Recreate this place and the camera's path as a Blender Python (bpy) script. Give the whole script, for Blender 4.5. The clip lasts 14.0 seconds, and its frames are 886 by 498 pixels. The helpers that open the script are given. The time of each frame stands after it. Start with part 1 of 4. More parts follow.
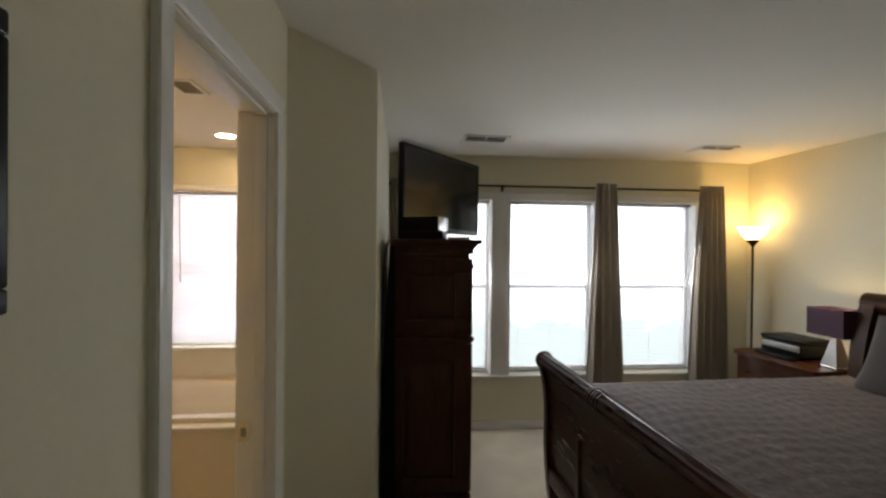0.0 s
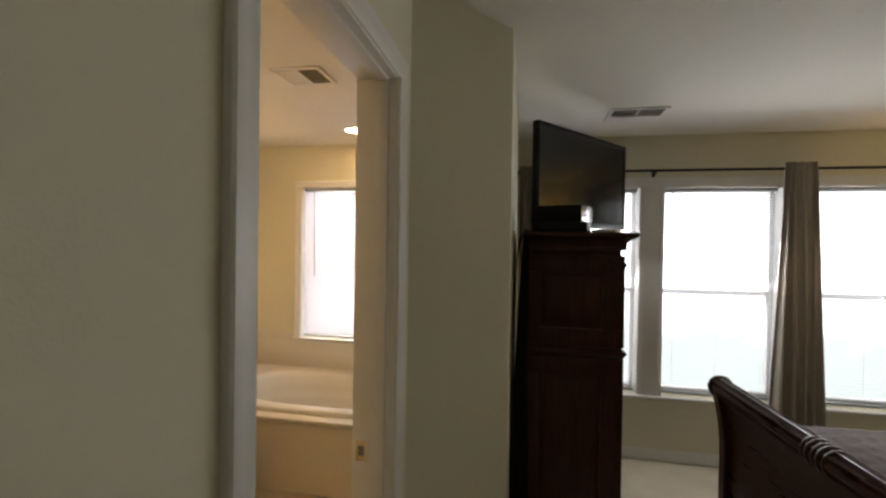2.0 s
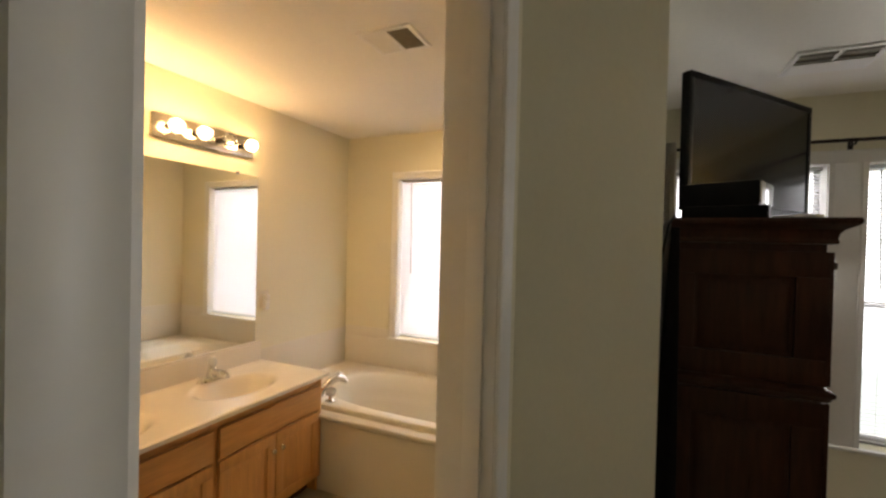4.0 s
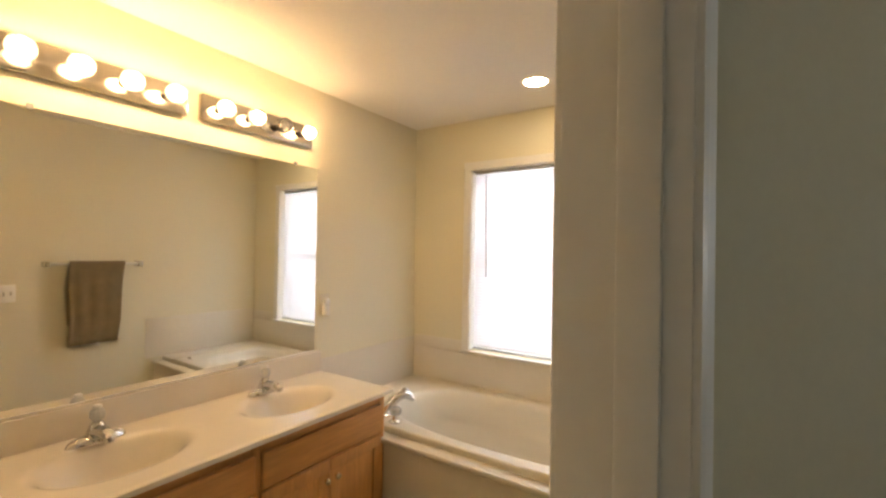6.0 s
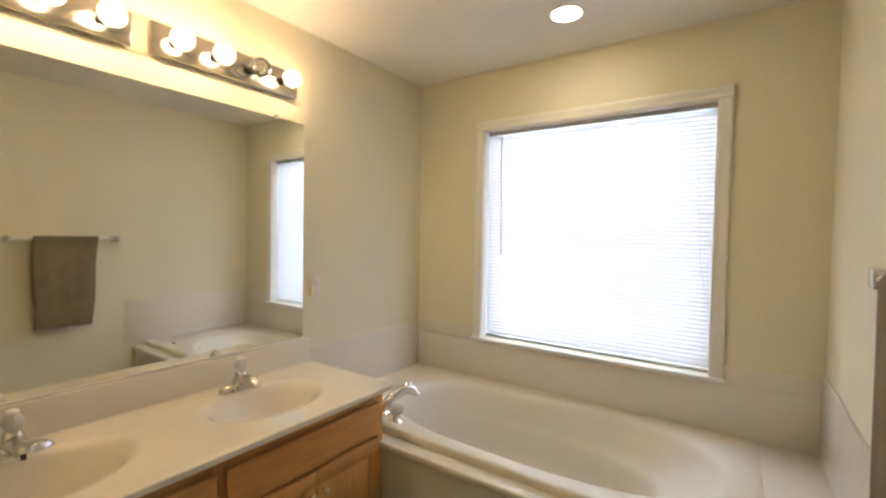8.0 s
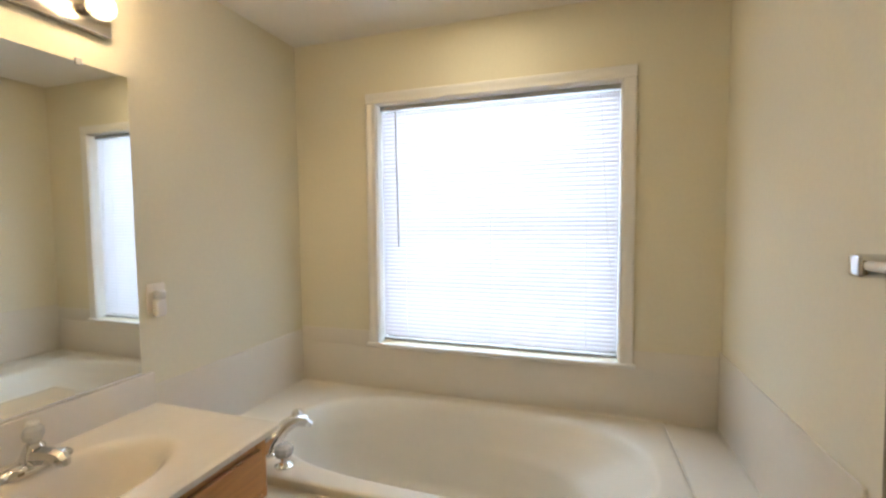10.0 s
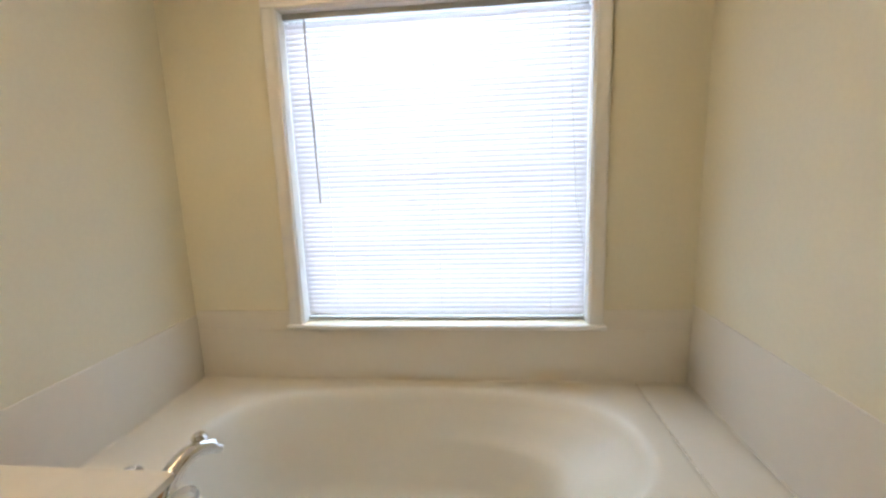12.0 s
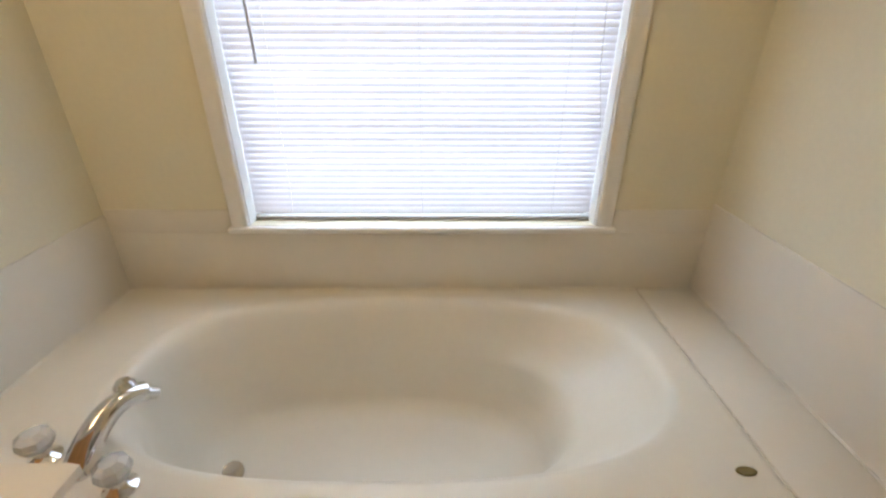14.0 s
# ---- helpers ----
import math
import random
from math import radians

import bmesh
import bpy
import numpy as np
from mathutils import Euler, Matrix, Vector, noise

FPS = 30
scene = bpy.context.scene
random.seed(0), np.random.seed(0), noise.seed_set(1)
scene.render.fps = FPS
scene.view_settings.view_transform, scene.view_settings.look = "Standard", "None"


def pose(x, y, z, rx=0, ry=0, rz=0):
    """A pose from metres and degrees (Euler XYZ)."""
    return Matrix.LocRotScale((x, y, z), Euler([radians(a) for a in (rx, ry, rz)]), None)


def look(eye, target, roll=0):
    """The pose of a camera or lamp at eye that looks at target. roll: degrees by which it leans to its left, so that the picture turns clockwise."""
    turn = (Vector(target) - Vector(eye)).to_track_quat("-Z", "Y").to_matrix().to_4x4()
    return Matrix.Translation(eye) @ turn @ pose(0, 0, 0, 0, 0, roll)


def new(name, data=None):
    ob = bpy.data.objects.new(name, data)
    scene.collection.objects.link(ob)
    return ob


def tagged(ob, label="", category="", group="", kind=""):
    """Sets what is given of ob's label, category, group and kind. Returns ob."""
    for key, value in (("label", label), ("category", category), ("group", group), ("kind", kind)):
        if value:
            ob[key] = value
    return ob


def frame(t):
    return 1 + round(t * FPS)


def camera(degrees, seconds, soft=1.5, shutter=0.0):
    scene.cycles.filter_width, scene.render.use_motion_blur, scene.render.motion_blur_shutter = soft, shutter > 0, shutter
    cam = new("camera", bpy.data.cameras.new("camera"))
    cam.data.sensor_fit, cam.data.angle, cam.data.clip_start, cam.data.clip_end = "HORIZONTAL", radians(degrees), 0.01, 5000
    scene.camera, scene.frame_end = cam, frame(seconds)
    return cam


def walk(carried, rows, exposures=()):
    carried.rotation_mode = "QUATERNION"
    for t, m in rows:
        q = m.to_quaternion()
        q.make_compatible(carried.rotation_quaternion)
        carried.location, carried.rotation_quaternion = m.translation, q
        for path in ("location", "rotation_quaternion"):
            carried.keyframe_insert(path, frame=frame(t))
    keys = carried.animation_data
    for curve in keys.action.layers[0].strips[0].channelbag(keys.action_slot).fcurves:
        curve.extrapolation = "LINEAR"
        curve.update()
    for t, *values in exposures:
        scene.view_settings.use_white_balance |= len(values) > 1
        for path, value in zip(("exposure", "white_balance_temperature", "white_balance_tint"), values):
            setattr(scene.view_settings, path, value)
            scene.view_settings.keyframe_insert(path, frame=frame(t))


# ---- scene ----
cam = camera(91.6, 14.0, soft=2.5)
# seconds, stops, white balance
EXPO = [(0.0, 0.1, 6600, 10), (2.0, 0.15, 6800, 11), (3.0, 0.23, 7000, 12), (4.0, 0.31, 7150, 12), (6.5, 0.36, 6250, 8), (7.5, 0.27, 5750, 5), (10.0, 0.23, 5280, 3), (12.0, 0.21, 5280, 3), (14.0, 0.17, 5450, 5)]
# seconds, eye, target, roll
PATH = [
    (0, (0.144, -0.09, 1.594), (0.331, 1.902, 1.584), 0.6),
    (0.5, (0.117, -0.013, 1.59), (0.12, 1.987, 1.571), 0.6),
    (1, (0.097, 0.054, 1.586), (-0.034, 2.049, 1.562), 0.7),
    (1.5, (0.087, 0.127, 1.582), (-0.158, 2.112, 1.557), 0.7),
    (2, (0.072, 0.22, 1.568), (-0.292, 2.186, 1.546), 0.9),
    (2.5, (0.046, 0.32, 1.562), (-0.44, 2.261, 1.54), 1.0),
    (3, (0.024, 0.418, 1.546), (-0.585, 2.323, 1.525), 0.9),
    (3.5, (-0.001, 0.502, 1.539), (-0.724, 2.367, 1.515), 1.1),
    (4, (-0.042, 0.595, 1.525), (-0.855, 2.422, 1.498), 1.4),
    (6.5, (-0.309, 1.047, 1.419), (-1.473, 2.674, 1.432), 0.9),
    (7, (-0.367, 1.13, 1.398), (-1.561, 2.734, 1.392), 0.9),
    (7.5, (-0.418, 1.206, 1.387), (-1.603, 2.817, 1.349), 0.9),
    (10, (-0.736, 1.517, 1.397), (-1.354, 3.415, 1.281), -0.5),
    (10.5, (-0.799, 1.594, 1.382), (-1.292, 3.529, 1.272), -0.8),
    (11, (-0.881, 1.679, 1.374), (-1.249, 3.64, 1.235), -1.2),
    (11.5, (-0.961, 1.775, 1.366), (-1.207, 3.749, 1.158), -1.9),
    (12, (-0.992, 1.879, 1.376), (-1.186, 3.84, 1.038), -1.9),
    (12.5, (-1.038, 1.988, 1.384), (-1.182, 3.923, 0.899), -1.6),
    (13, (-1.095, 2.077, 1.38), (-1.145, 3.981, 0.771), -0.6),
    (13.5, (-1.105, 2.162, 1.392), (-1.14, 4.01, 0.628), -0.1),
    (14, (-1.121, 2.222, 1.355), (-1.105, 4.013, 0.466), 0.2),
]
walk(cam, [(t, look(eye, target, roll)) for t, eye, target, roll in PATH], EXPO)

# ---------------------------------------------------------------- world and light
W = bpy.data.worlds.new("world")
scene.world = W
W.use_nodes = True
wn = W.node_tree
sky = wn.nodes.new("ShaderNodeTexSky")
sky.sky_type, sky.sun_disc = "NISHITA", False
sky.sun_elevation, sky.sun_rotation = radians(40), radians(20)
sky.dust_density = 4.0
wn.nodes["Background"].inputs["Strength"].default_value = 0.1
wn.links.new(sky.outputs[0], wn.nodes["Background"].inputs["Color"])

sun = new("sun", bpy.data.lights.new("sun", "SUN"))
sun.data.energy, sun.data.angle, sun.data.color = 0.6, radians(15), (1.0, 0.96, 0.9)
sun.matrix_world = look((2, 12, 9), (1, 3, 0))

DAY = 8.5          # glow of the white sky outside the windows
BULB = 68.0         # glow of the vanity globes
TORCH = 2.8        # watts of the floor lamp


def lamp(name, at, watts, colour, radius):
    ob = new(name, bpy.data.lights.new(name, "POINT"))
    ob.data.energy, ob.data.color, ob.data.shadow_soft_size = watts, colour, radius
    ob.location = at
    return ob


# ---------------------------------------------------------------- materials
def mat(name, colour, rough=0.6, metal=0.0, grain=(0.08, 40.0), stain=(0.06, 2.5), bump=(0.0, 200.0), spec=0.5, coat=0.0, sheen=0.0, stretch=(1, 1, 1)):
    """A surface with colour variation at two scales and a fine relief."""
    m = bpy.data.materials.new(name)
    m.use_nodes = True
    t = m.node_tree
    n, l = t.nodes, t.links
    b = n["Principled BSDF"]
    b.inputs["Roughness"].default_value = rough
    b.inputs["Metallic"].default_value = metal
    b.inputs["Specular IOR Level"].default_value = spec
    b.inputs["Coat Weight"].default_value = coat
    b.inputs["Sheen Weight"].default_value = sheen
    tc = n.new("ShaderNodeTexCoord")
    mp = n.new("ShaderNodeMapping")
    mp.inputs["Scale"].default_value = stretch
    l.new(tc.outputs["Object"], mp.inputs["Vector"])
    val = None
    for amount, scale, detail in ((grain[0], grain[1], 6.0), (stain[0], stain[1], 3.0)):
        nz = n.new("ShaderNodeTexNoise")
        nz.inputs["Scale"].default_value = scale
        nz.inputs["Detail"].default_value = detail
        l.new(mp.outputs[0], nz.inputs["Vector"])
        mr = n.new("ShaderNodeMapRange")
        mr.inputs["From Min"].default_value, mr.inputs["From Max"].default_value = 0.3, 0.7
        mr.inputs["To Min"].default_value, mr.inputs["To Max"].default_value = 1 - amount, 1 + amount
        l.new(nz.outputs["Fac"], mr.inputs["Value"])
        if val is None:
            val = mr.outputs[0]
        else:
            mu = n.new("ShaderNodeMath")
            mu.operation = "MULTIPLY"
            l.new(val, mu.inputs[0])
            l.new(mr.outputs[0], mu.inputs[1])
            val = mu.outputs[0]
    sc = n.new("ShaderNodeVectorMath")
    sc.operation = "SCALE"
    sc.inputs[0].default_value = colour
    l.new(val, sc.inputs["Scale"])
    l.new(sc.outputs[0], b.inputs["Base Color"])
    rr = n.new("ShaderNodeMath")
    rr.operation = "MULTIPLY"
    rr.inputs[1].default_value = rough
    l.new(val, rr.inputs[0])
    l.new(rr.outputs[0], b.inputs["Roughness"])
    if bump[0]:
        nb = n.new("ShaderNodeTexNoise")
        nb.inputs["Scale"].default_value = bump[1]
        nb.inputs["Detail"].default_value = 4.0
        l.new(mp.outputs[0], nb.inputs["Vector"])
        bp = n.new("ShaderNodeBump")
        bp.inputs["Strength"].default_value = bump[0]
        bp.inputs["Distance"].default_value = 0.004
        l.new(nb.outputs["Fac"], bp.inputs["Height"])
        l.new(bp.outputs[0], b.inputs["Normal"])
    return m


def glow(name, colour, strength):
    m = bpy.data.materials.new(name)
    m.use_nodes = True
    b = m.node_tree.nodes["Principled BSDF"]
    b.inputs["Base Color"].default_value = (*colour, 1)
    b.inputs["Emission Color"].default_value = (*colour, 1)
    b.inputs["Emission Strength"].default_value = strength
    return m


def glass(name, rough=0.0, ior=1.45, colour=(1, 1, 1)):
    m = bpy.data.materials.new(name)
    m.use_nodes = True
    b = m.node_tree.nodes["Principled BSDF"]
    b.inputs["Base Color"].default_value = (*colour, 1)
    b.inputs["Transmission Weight"].default_value = 1.0
    b.inputs["Roughness"].default_value = rough
    b.inputs["IOR"].default_value = ior
    return m


WALL = mat("wall_paint", (0.752, 0.713, 0.563), 0.75, grain=(0.015, 60), stain=(0.02, 1.5), bump=(0.12, 240), spec=0.3)
CEIL = mat("ceiling_paint", (0.80, 0.775, 0.71), 0.9, grain=(0.015, 60), stain=(0.015, 1.2), bump=(0.2, 180), spec=0.2)
TRIM = mat("trim_paint", (0.79, 0.78, 0.75), 0.4, grain=(0.015, 50), stain=(0.02, 3), bump=(0.05, 90), spec=0.4)
CARPET = mat("carpet", (0.56, 0.50, 0.39), 0.95, grain=(0.22, 320), stain=(0.1, 4), bump=(0.9, 420), spec=0.1, sheen=0.3)
VINYL = mat("vinyl", (0.5, 0.45, 0.36), 0.45, grain=(0.06, 90), stain=(0.06, 5), bump=(0.05, 60))
DARK = mat("dark_cherry_wood", (0.056, 0.021, 0.011), 0.40, grain=(0.22, 10), stain=(0.18, 2.5), spec=0.22, stretch=(6, 6, 0.7))
DARKH = mat("dark_cherry_wood_long", (0.048, 0.017, 0.009), 0.34, grain=(0.25, 10), stain=(0.2, 2.5), spec=0.13, stretch=(6, 0.7, 6))
OAK = mat("honey_oak", (0.55, 0.278, 0.090), 0.42, grain=(0.12, 12), stain=(0.08, 2.5), bump=(0.05, 70), stretch=(7, 7, 0.6), coat=0.1)
OAKH = mat("honey_oak_across", (0.55, 0.278, 0.090), 0.42, grain=(0.12, 12), stain=(0.08, 2.5), bump=(0.05, 70), stretch=(7, 0.6, 7), coat=0.1)
MARBLE = mat("cultured_marble", (0.75, 0.70, 0.61), 0.18, grain=(0.015, 25), stain=(0.025, 2.2), spec=0.5)
ACRYLIC = mat("tub_acrylic", (0.70, 0.665, 0.58), 0.3, grain=(0.01, 30), stain=(0.02, 2.5), spec=0.35)
SPLASH = mat("splash_panel", (0.72, 0.685, 0.61), 0.28, grain=(0.01, 30), stain=(0.02, 2.0), spec=0.45)
CHROME = mat("chrome", (0.72, 0.72, 0.72), 0.07, 1.0, grain=(0.02, 80), stain=(0.03, 9))
STEEL = mat("brushed_nickel_bar", (0.52, 0.49, 0.44), 0.2, 1.0, grain=(0.05, 60), stain=(0.03, 6), stretch=(1, 0.15, 6))
BRASS = mat("pale_brass", (0.72, 0.62, 0.42), 0.2, 1.0, grain=(0.04, 60), stain=(0.05, 9))
BLACK = mat("black_plastic", (0.011, 0.011, 0.012), 0.35, grain=(0.1, 90), stain=(0.06, 5), spec=0.12)
GLOSSY = mat("glossy_grey_front", (0.5, 0.5, 0.52), 0.18, 0.6, grain=(0.03, 70), stain=(0.04, 7))
SCREEN = mat("tv_screen", (0.009, 0.009, 0.011), 0.12, grain=(0.02, 20), stain=(0.03, 3), spec=0.28)
CURTAIN = mat("taupe_satin", (0.47, 0.41, 0.335), 0.38, grain=(0.08, 180), stain=(0.08, 4), bump=(0.15, 400), stretch=(1, 1, 0.3), sheen=0.35)
QUILT = mat("quilt_brown", (0.118, 0.092, 0.089), 0.9, grain=(0.4, 50), stain=(0.25, 6), bump=(1.0, 42), sheen=0.12, spec=0.2)
PILLOW = mat("pillow_grey_brown", (0.055, 0.046, 0.044), 0.85, grain=(0.15, 160), stain=(0.1, 6), bump=(0.3, 220), sheen=0.1)
PURPLE = mat("purple_fabric", (0.050, 0.016, 0.036), 0.8, grain=(0.12, 260), stain=(0.06, 6), bump=(0.3, 420))
TOWELM = mat("brown_terry", (0.25, 0.195, 0.115), 0.95, grain=(0.25, 260), stain=(0.12, 9), bump=(1.0, 420), sheen=0.15)
DARKCLOTH = mat("black_cloth", (0.012, 0.010, 0.010), 0.95, grain=(0.2, 200), stain=(0.15, 6), bump=(0.3, 300), spec=0.1)
IRON = mat("dark_bronze", (0.03, 0.022, 0.017), 0.4, 0.6, grain=(0.15, 60), stain=(0.1, 7))
WHITE = mat("white_plastic", (0.78, 0.77, 0.74), 0.4, grain=(0.01, 60), stain=(0.02, 6))
BADGE = mat("tarnished_brass", (0.20, 0.17, 0.075), 0.35, 0.8, grain=(0.1, 90), stain=(0.1, 20))
SEAL = mat("aged_sealant", (0.60, 0.56, 0.48), 0.6, grain=(0.1, 60), stain=(0.2, 9))
# grey that puts the shade of vent slots and the latch hole into colour
RECESS_SHADE = mat("recess_shade", (0.25, 0.23, 0.20), 0.8, grain=(0.1, 40), stain=(0.1, 5))
RAIL = mat("blind_rail_white", (0.42, 0.42, 0.41), 0.4, grain=(0.02, 60), stain=(0.04, 6))
SILVER = mat("silver_plastic", (0.38, 0.37, 0.36), 0.3, 0.5, grain=(0.04, 70), stain=(0.05, 7))
MIRROR = mat("mirror_silver", (0.86, 0.87, 0.84), 0.015, 1.0, grain=(0.0, 10), stain=(0.0, 2))
PANE = glass("window_glass", 0.0, 1.0)
CLEAR = glass("clear_acrylic", 0.2, 1.3, (0.93, 0.94, 0.94))
CLEAR.node_tree.nodes["Principled BSDF"].inputs["Transmission Weight"].default_value = 0.72
LIT = glow("lit_globe", (1.0, 0.642, 0.318), BULB)
BOWLM = glow("lit_bowl_glass", (1.0, 0.72, 0.34), 5.0)
CANM = glow("lit_can_lens", (1.0, 0.73, 0.43), 78.0)


def thin_glass(name, ior, haze):
    """A thin clear bulb wall: light passes straight, a little is mirrored."""
    m = bpy.data.materials.new(name)
    m.use_nodes = True
    n, l = m.node_tree.nodes, m.node_tree.links
    n.remove(n["Principled BSDF"])
    tr, gl, mix = n.new("ShaderNodeBsdfTransparent"), n.new("ShaderNodeBsdfGlossy"), n.new("ShaderNodeMixShader")
    tr.inputs["Color"].default_value = (0.97, 0.97, 0.97, 1)
    gl.inputs["Roughness"].default_value = 0.08
    fr = n.new("ShaderNodeFresnel")
    fr.inputs["IOR"].default_value = ior
    l.new(fr.outputs[0], mix.inputs["Fac"])
    l.new(tr.outputs[0], mix.inputs[1])
    l.new(gl.outputs[0], mix.inputs[2])
    df, last = n.new("ShaderNodeBsdfDiffuse"), n.new("ShaderNodeMixShader")
    df.inputs["Color"].default_value = (0.85, 0.86, 0.86, 1)
    last.inputs["Fac"].default_value = haze
    l.new(mix.outputs[0], last.inputs[1])
    l.new(df.outputs[0], last.inputs[2])
    l.new(last.outputs[0], n["Material Output"].inputs["Surface"])
    return m


THIN = thin_glass("bulb_glass", 1.55, 0.07)
KNOB = thin_glass("clear_acrylic_knob", 1.32, 0.34)
CLOUDY = thin_glass("cloudy_acrylic_knob", 1.3, 0.62)


def cloth(m, amount):
    """Let some light through a cloth material."""
    n, l = m.node_tree.nodes, m.node_tree.links
    b = n["Principled BSDF"]
    tr, mix = n.new("ShaderNodeBsdfTranslucent"), n.new("ShaderNodeMixShader")
    l.new(b.inputs["Base Color"].links[0].from_socket, tr.inputs["Color"])
    mix.inputs["Fac"].default_value = amount
    l.new(b.outputs[0], mix.inputs[1])
    l.new(tr.outputs[0], mix.inputs[2])
    l.new(mix.outputs[0], n["Material Output"].inputs["Surface"])


cloth(CURTAIN, 0.3)


def slat_material():
    """White vinyl that lets part of the daylight through."""
    m = bpy.data.materials.new("blind_slat")
    m.use_nodes = True
    n, l = m.node_tree.nodes, m.node_tree.links
    b = n["Principled BSDF"]
    b.inputs["Base Color"].default_value = (0.84, 0.83, 0.85, 1)
    b.inputs["Roughness"].default_value = 0.45
    tr = n.new("ShaderNodeBsdfTranslucent")
    tr.inputs["Color"].default_value = (0.91, 0.90, 0.94, 1)
    info = n.new("ShaderNodeObjectInfo")
    mr = n.new("ShaderNodeMapRange")
    mr.inputs["To Min"].default_value, mr.inputs["To Max"].default_value = 0.29, 0.34
    l.new(info.outputs["Random"], mr.inputs["Value"])
    mix = n.new("ShaderNodeMixShader")
    l.new(mr.outputs[0], mix.inputs["Fac"])
    l.new(b.outputs[0], mix.inputs[1])
    l.new(tr.outputs[0], mix.inputs[2])
    l.new(mix.outputs[0], n["Material Output"].inputs["Surface"])
    return m


SLAT = slat_material()


def backdrop_material(name, trees, sky_colour=(0.95, 0.96, 1.0, 1), strength=DAY):
    """White overcast sky over a pale line of trees."""
    m = bpy.data.materials.new(name)
    m.use_nodes = True
    n, l = m.node_tree.nodes, m.node_tree.links
    n.remove(n["Principled BSDF"])
    em = n.new("ShaderNodeEmission")
    tc = n.new("ShaderNodeTexCoord")
    sp = n.new("ShaderNodeSeparateXYZ")
    l.new(tc.outputs["Object"], sp.inputs[0])
    nz = n.new("ShaderNodeTexNoise")
    nz.inputs["Scale"].default_value, nz.inputs["Detail"].default_value = 3.0, 6.0
    l.new(tc.outputs["Object"], nz.inputs["Vector"])
    ad = n.new("ShaderNodeMath")
    ad.operation = "MULTIPLY_ADD"
    ad.inputs[1].default_value = 0.9
    l.new(nz.outputs["Fac"], ad.inputs[0])
    l.new(sp.outputs["Z"], ad.inputs[2])
    rp = n.new("ShaderNodeValToRGB")
    rp.color_ramp.elements[0].position, rp.color_ramp.elements[0].color = 0.66, trees
    rp.color_ramp.elements[1].position, rp.color_ramp.elements[1].color = 1.0, sky_colour
    hf = n.new("ShaderNodeMath")
    hf.operation = "MULTIPLY"
    hf.inputs[1].default_value = 0.55
    l.new(ad.outputs[0], hf.inputs[0])
    l.new(hf.outputs[0], rp.inputs[0])
    l.new(rp.outputs[0], em.inputs["Color"])
    em.inputs["Strength"].default_value = strength
    l.new(em.outputs[0], n["Material Output"].inputs["Surface"])
    return m


OUT = backdrop_material("overcast_trees", (0.102, 0.116, 0.118, 1), (0.42, 0.445, 0.475, 1))
SKYW = backdrop_material("overcast_sky", (0.745, 0.765, 0.80, 1), (0.745, 0.765, 0.80, 1), DAY * 0.90)

# ---------------------------------------------------------------- building helpers
ROOTS = {}


def box(bm, x0, x1, y0, y1, z0, z1, bev=0.0, seg=2):
    r = bmesh.ops.create_cube(bm, size=1.0)
    vs = r["verts"]
    for v in vs:
        v.co = Vector(((x0 + x1) / 2 + v.co.x * (x1 - x0), (y0 + y1) / 2 + v.co.y * (y1 - y0), (z0 + z1) / 2 + v.co.z * (z1 - z0)))
    if bev:
        es = list({e for v in vs for e in v.link_edges})
        bmesh.ops.bevel(bm, geom=es, offset=bev, segments=seg, profile=0.5, affect="EDGES")
    return bm


def one(x0, x1, y0, y1, z0, z1, bev=0.0, seg=2):
    return box(bmesh.new(), x0, x1, y0, y1, z0, z1, bev, seg)


def lathe(profile, n=24, axis="z", at=(0, 0, 0), bm=None):
    """A turned body from (radius, height) pairs."""
    bm = bm or bmesh.new()
    rings = []
    for r, h in profile:
        ring = []
        for i in range(n):
            a = 2 * math.pi * i / n
            c, s = r * math.cos(a), r * math.sin(a)
            p = {"z": (c, s, h), "x": (h, c, s), "y": (s, h, c)}[axis]
            ring.append(bm.verts.new(Vector(p) + Vector(at)))
        rings.append(ring)
    for a, b in zip(rings, rings[1:]):
        for i in range(n):
            bm.faces.new((a[i], a[(i + 1) % n], b[(i + 1) % n], b[i]))
    for ring, flip in ((rings[0], True), (rings[-1], False)):
        try:
            bm.faces.new(ring[::-1] if flip else ring)
        except ValueError:
            pass
    return bm


def tube(points, radius, n=10, bm=None):
    """A rod swept along points; radius is one number or one for each point."""
    bm = bm or bmesh.new()
    pts = [Vector(p) for p in points]
    rad = radius if isinstance(radius, (list, tuple)) else [radius] * len(pts)
    rings = []
    ref = None
    for i, p in enumerate(pts):
        d = (pts[min(i + 1, len(pts) - 1)] - pts[max(i - 1, 0)]).normalized()
        if ref is None:
            ref = d.orthogonal().normalized()
        u = (ref - d * ref.dot(d)).normalized()
        ref = u
        w = d.cross(u)
        rings.append([bm.verts.new(p + rad[i] * (math.cos(2 * math.pi * k / n) * u + math.sin(2 * math.pi * k / n) * w)) for k in range(n)])
    for a, b in zip(rings, rings[1:]):
        for k in range(n):
            bm.faces.new((a[k], a[(k + 1) % n], b[(k + 1) % n], b[k]))
    bm.faces.new(rings[0][::-1])
    bm.faces.new(rings[-1])
    return bm


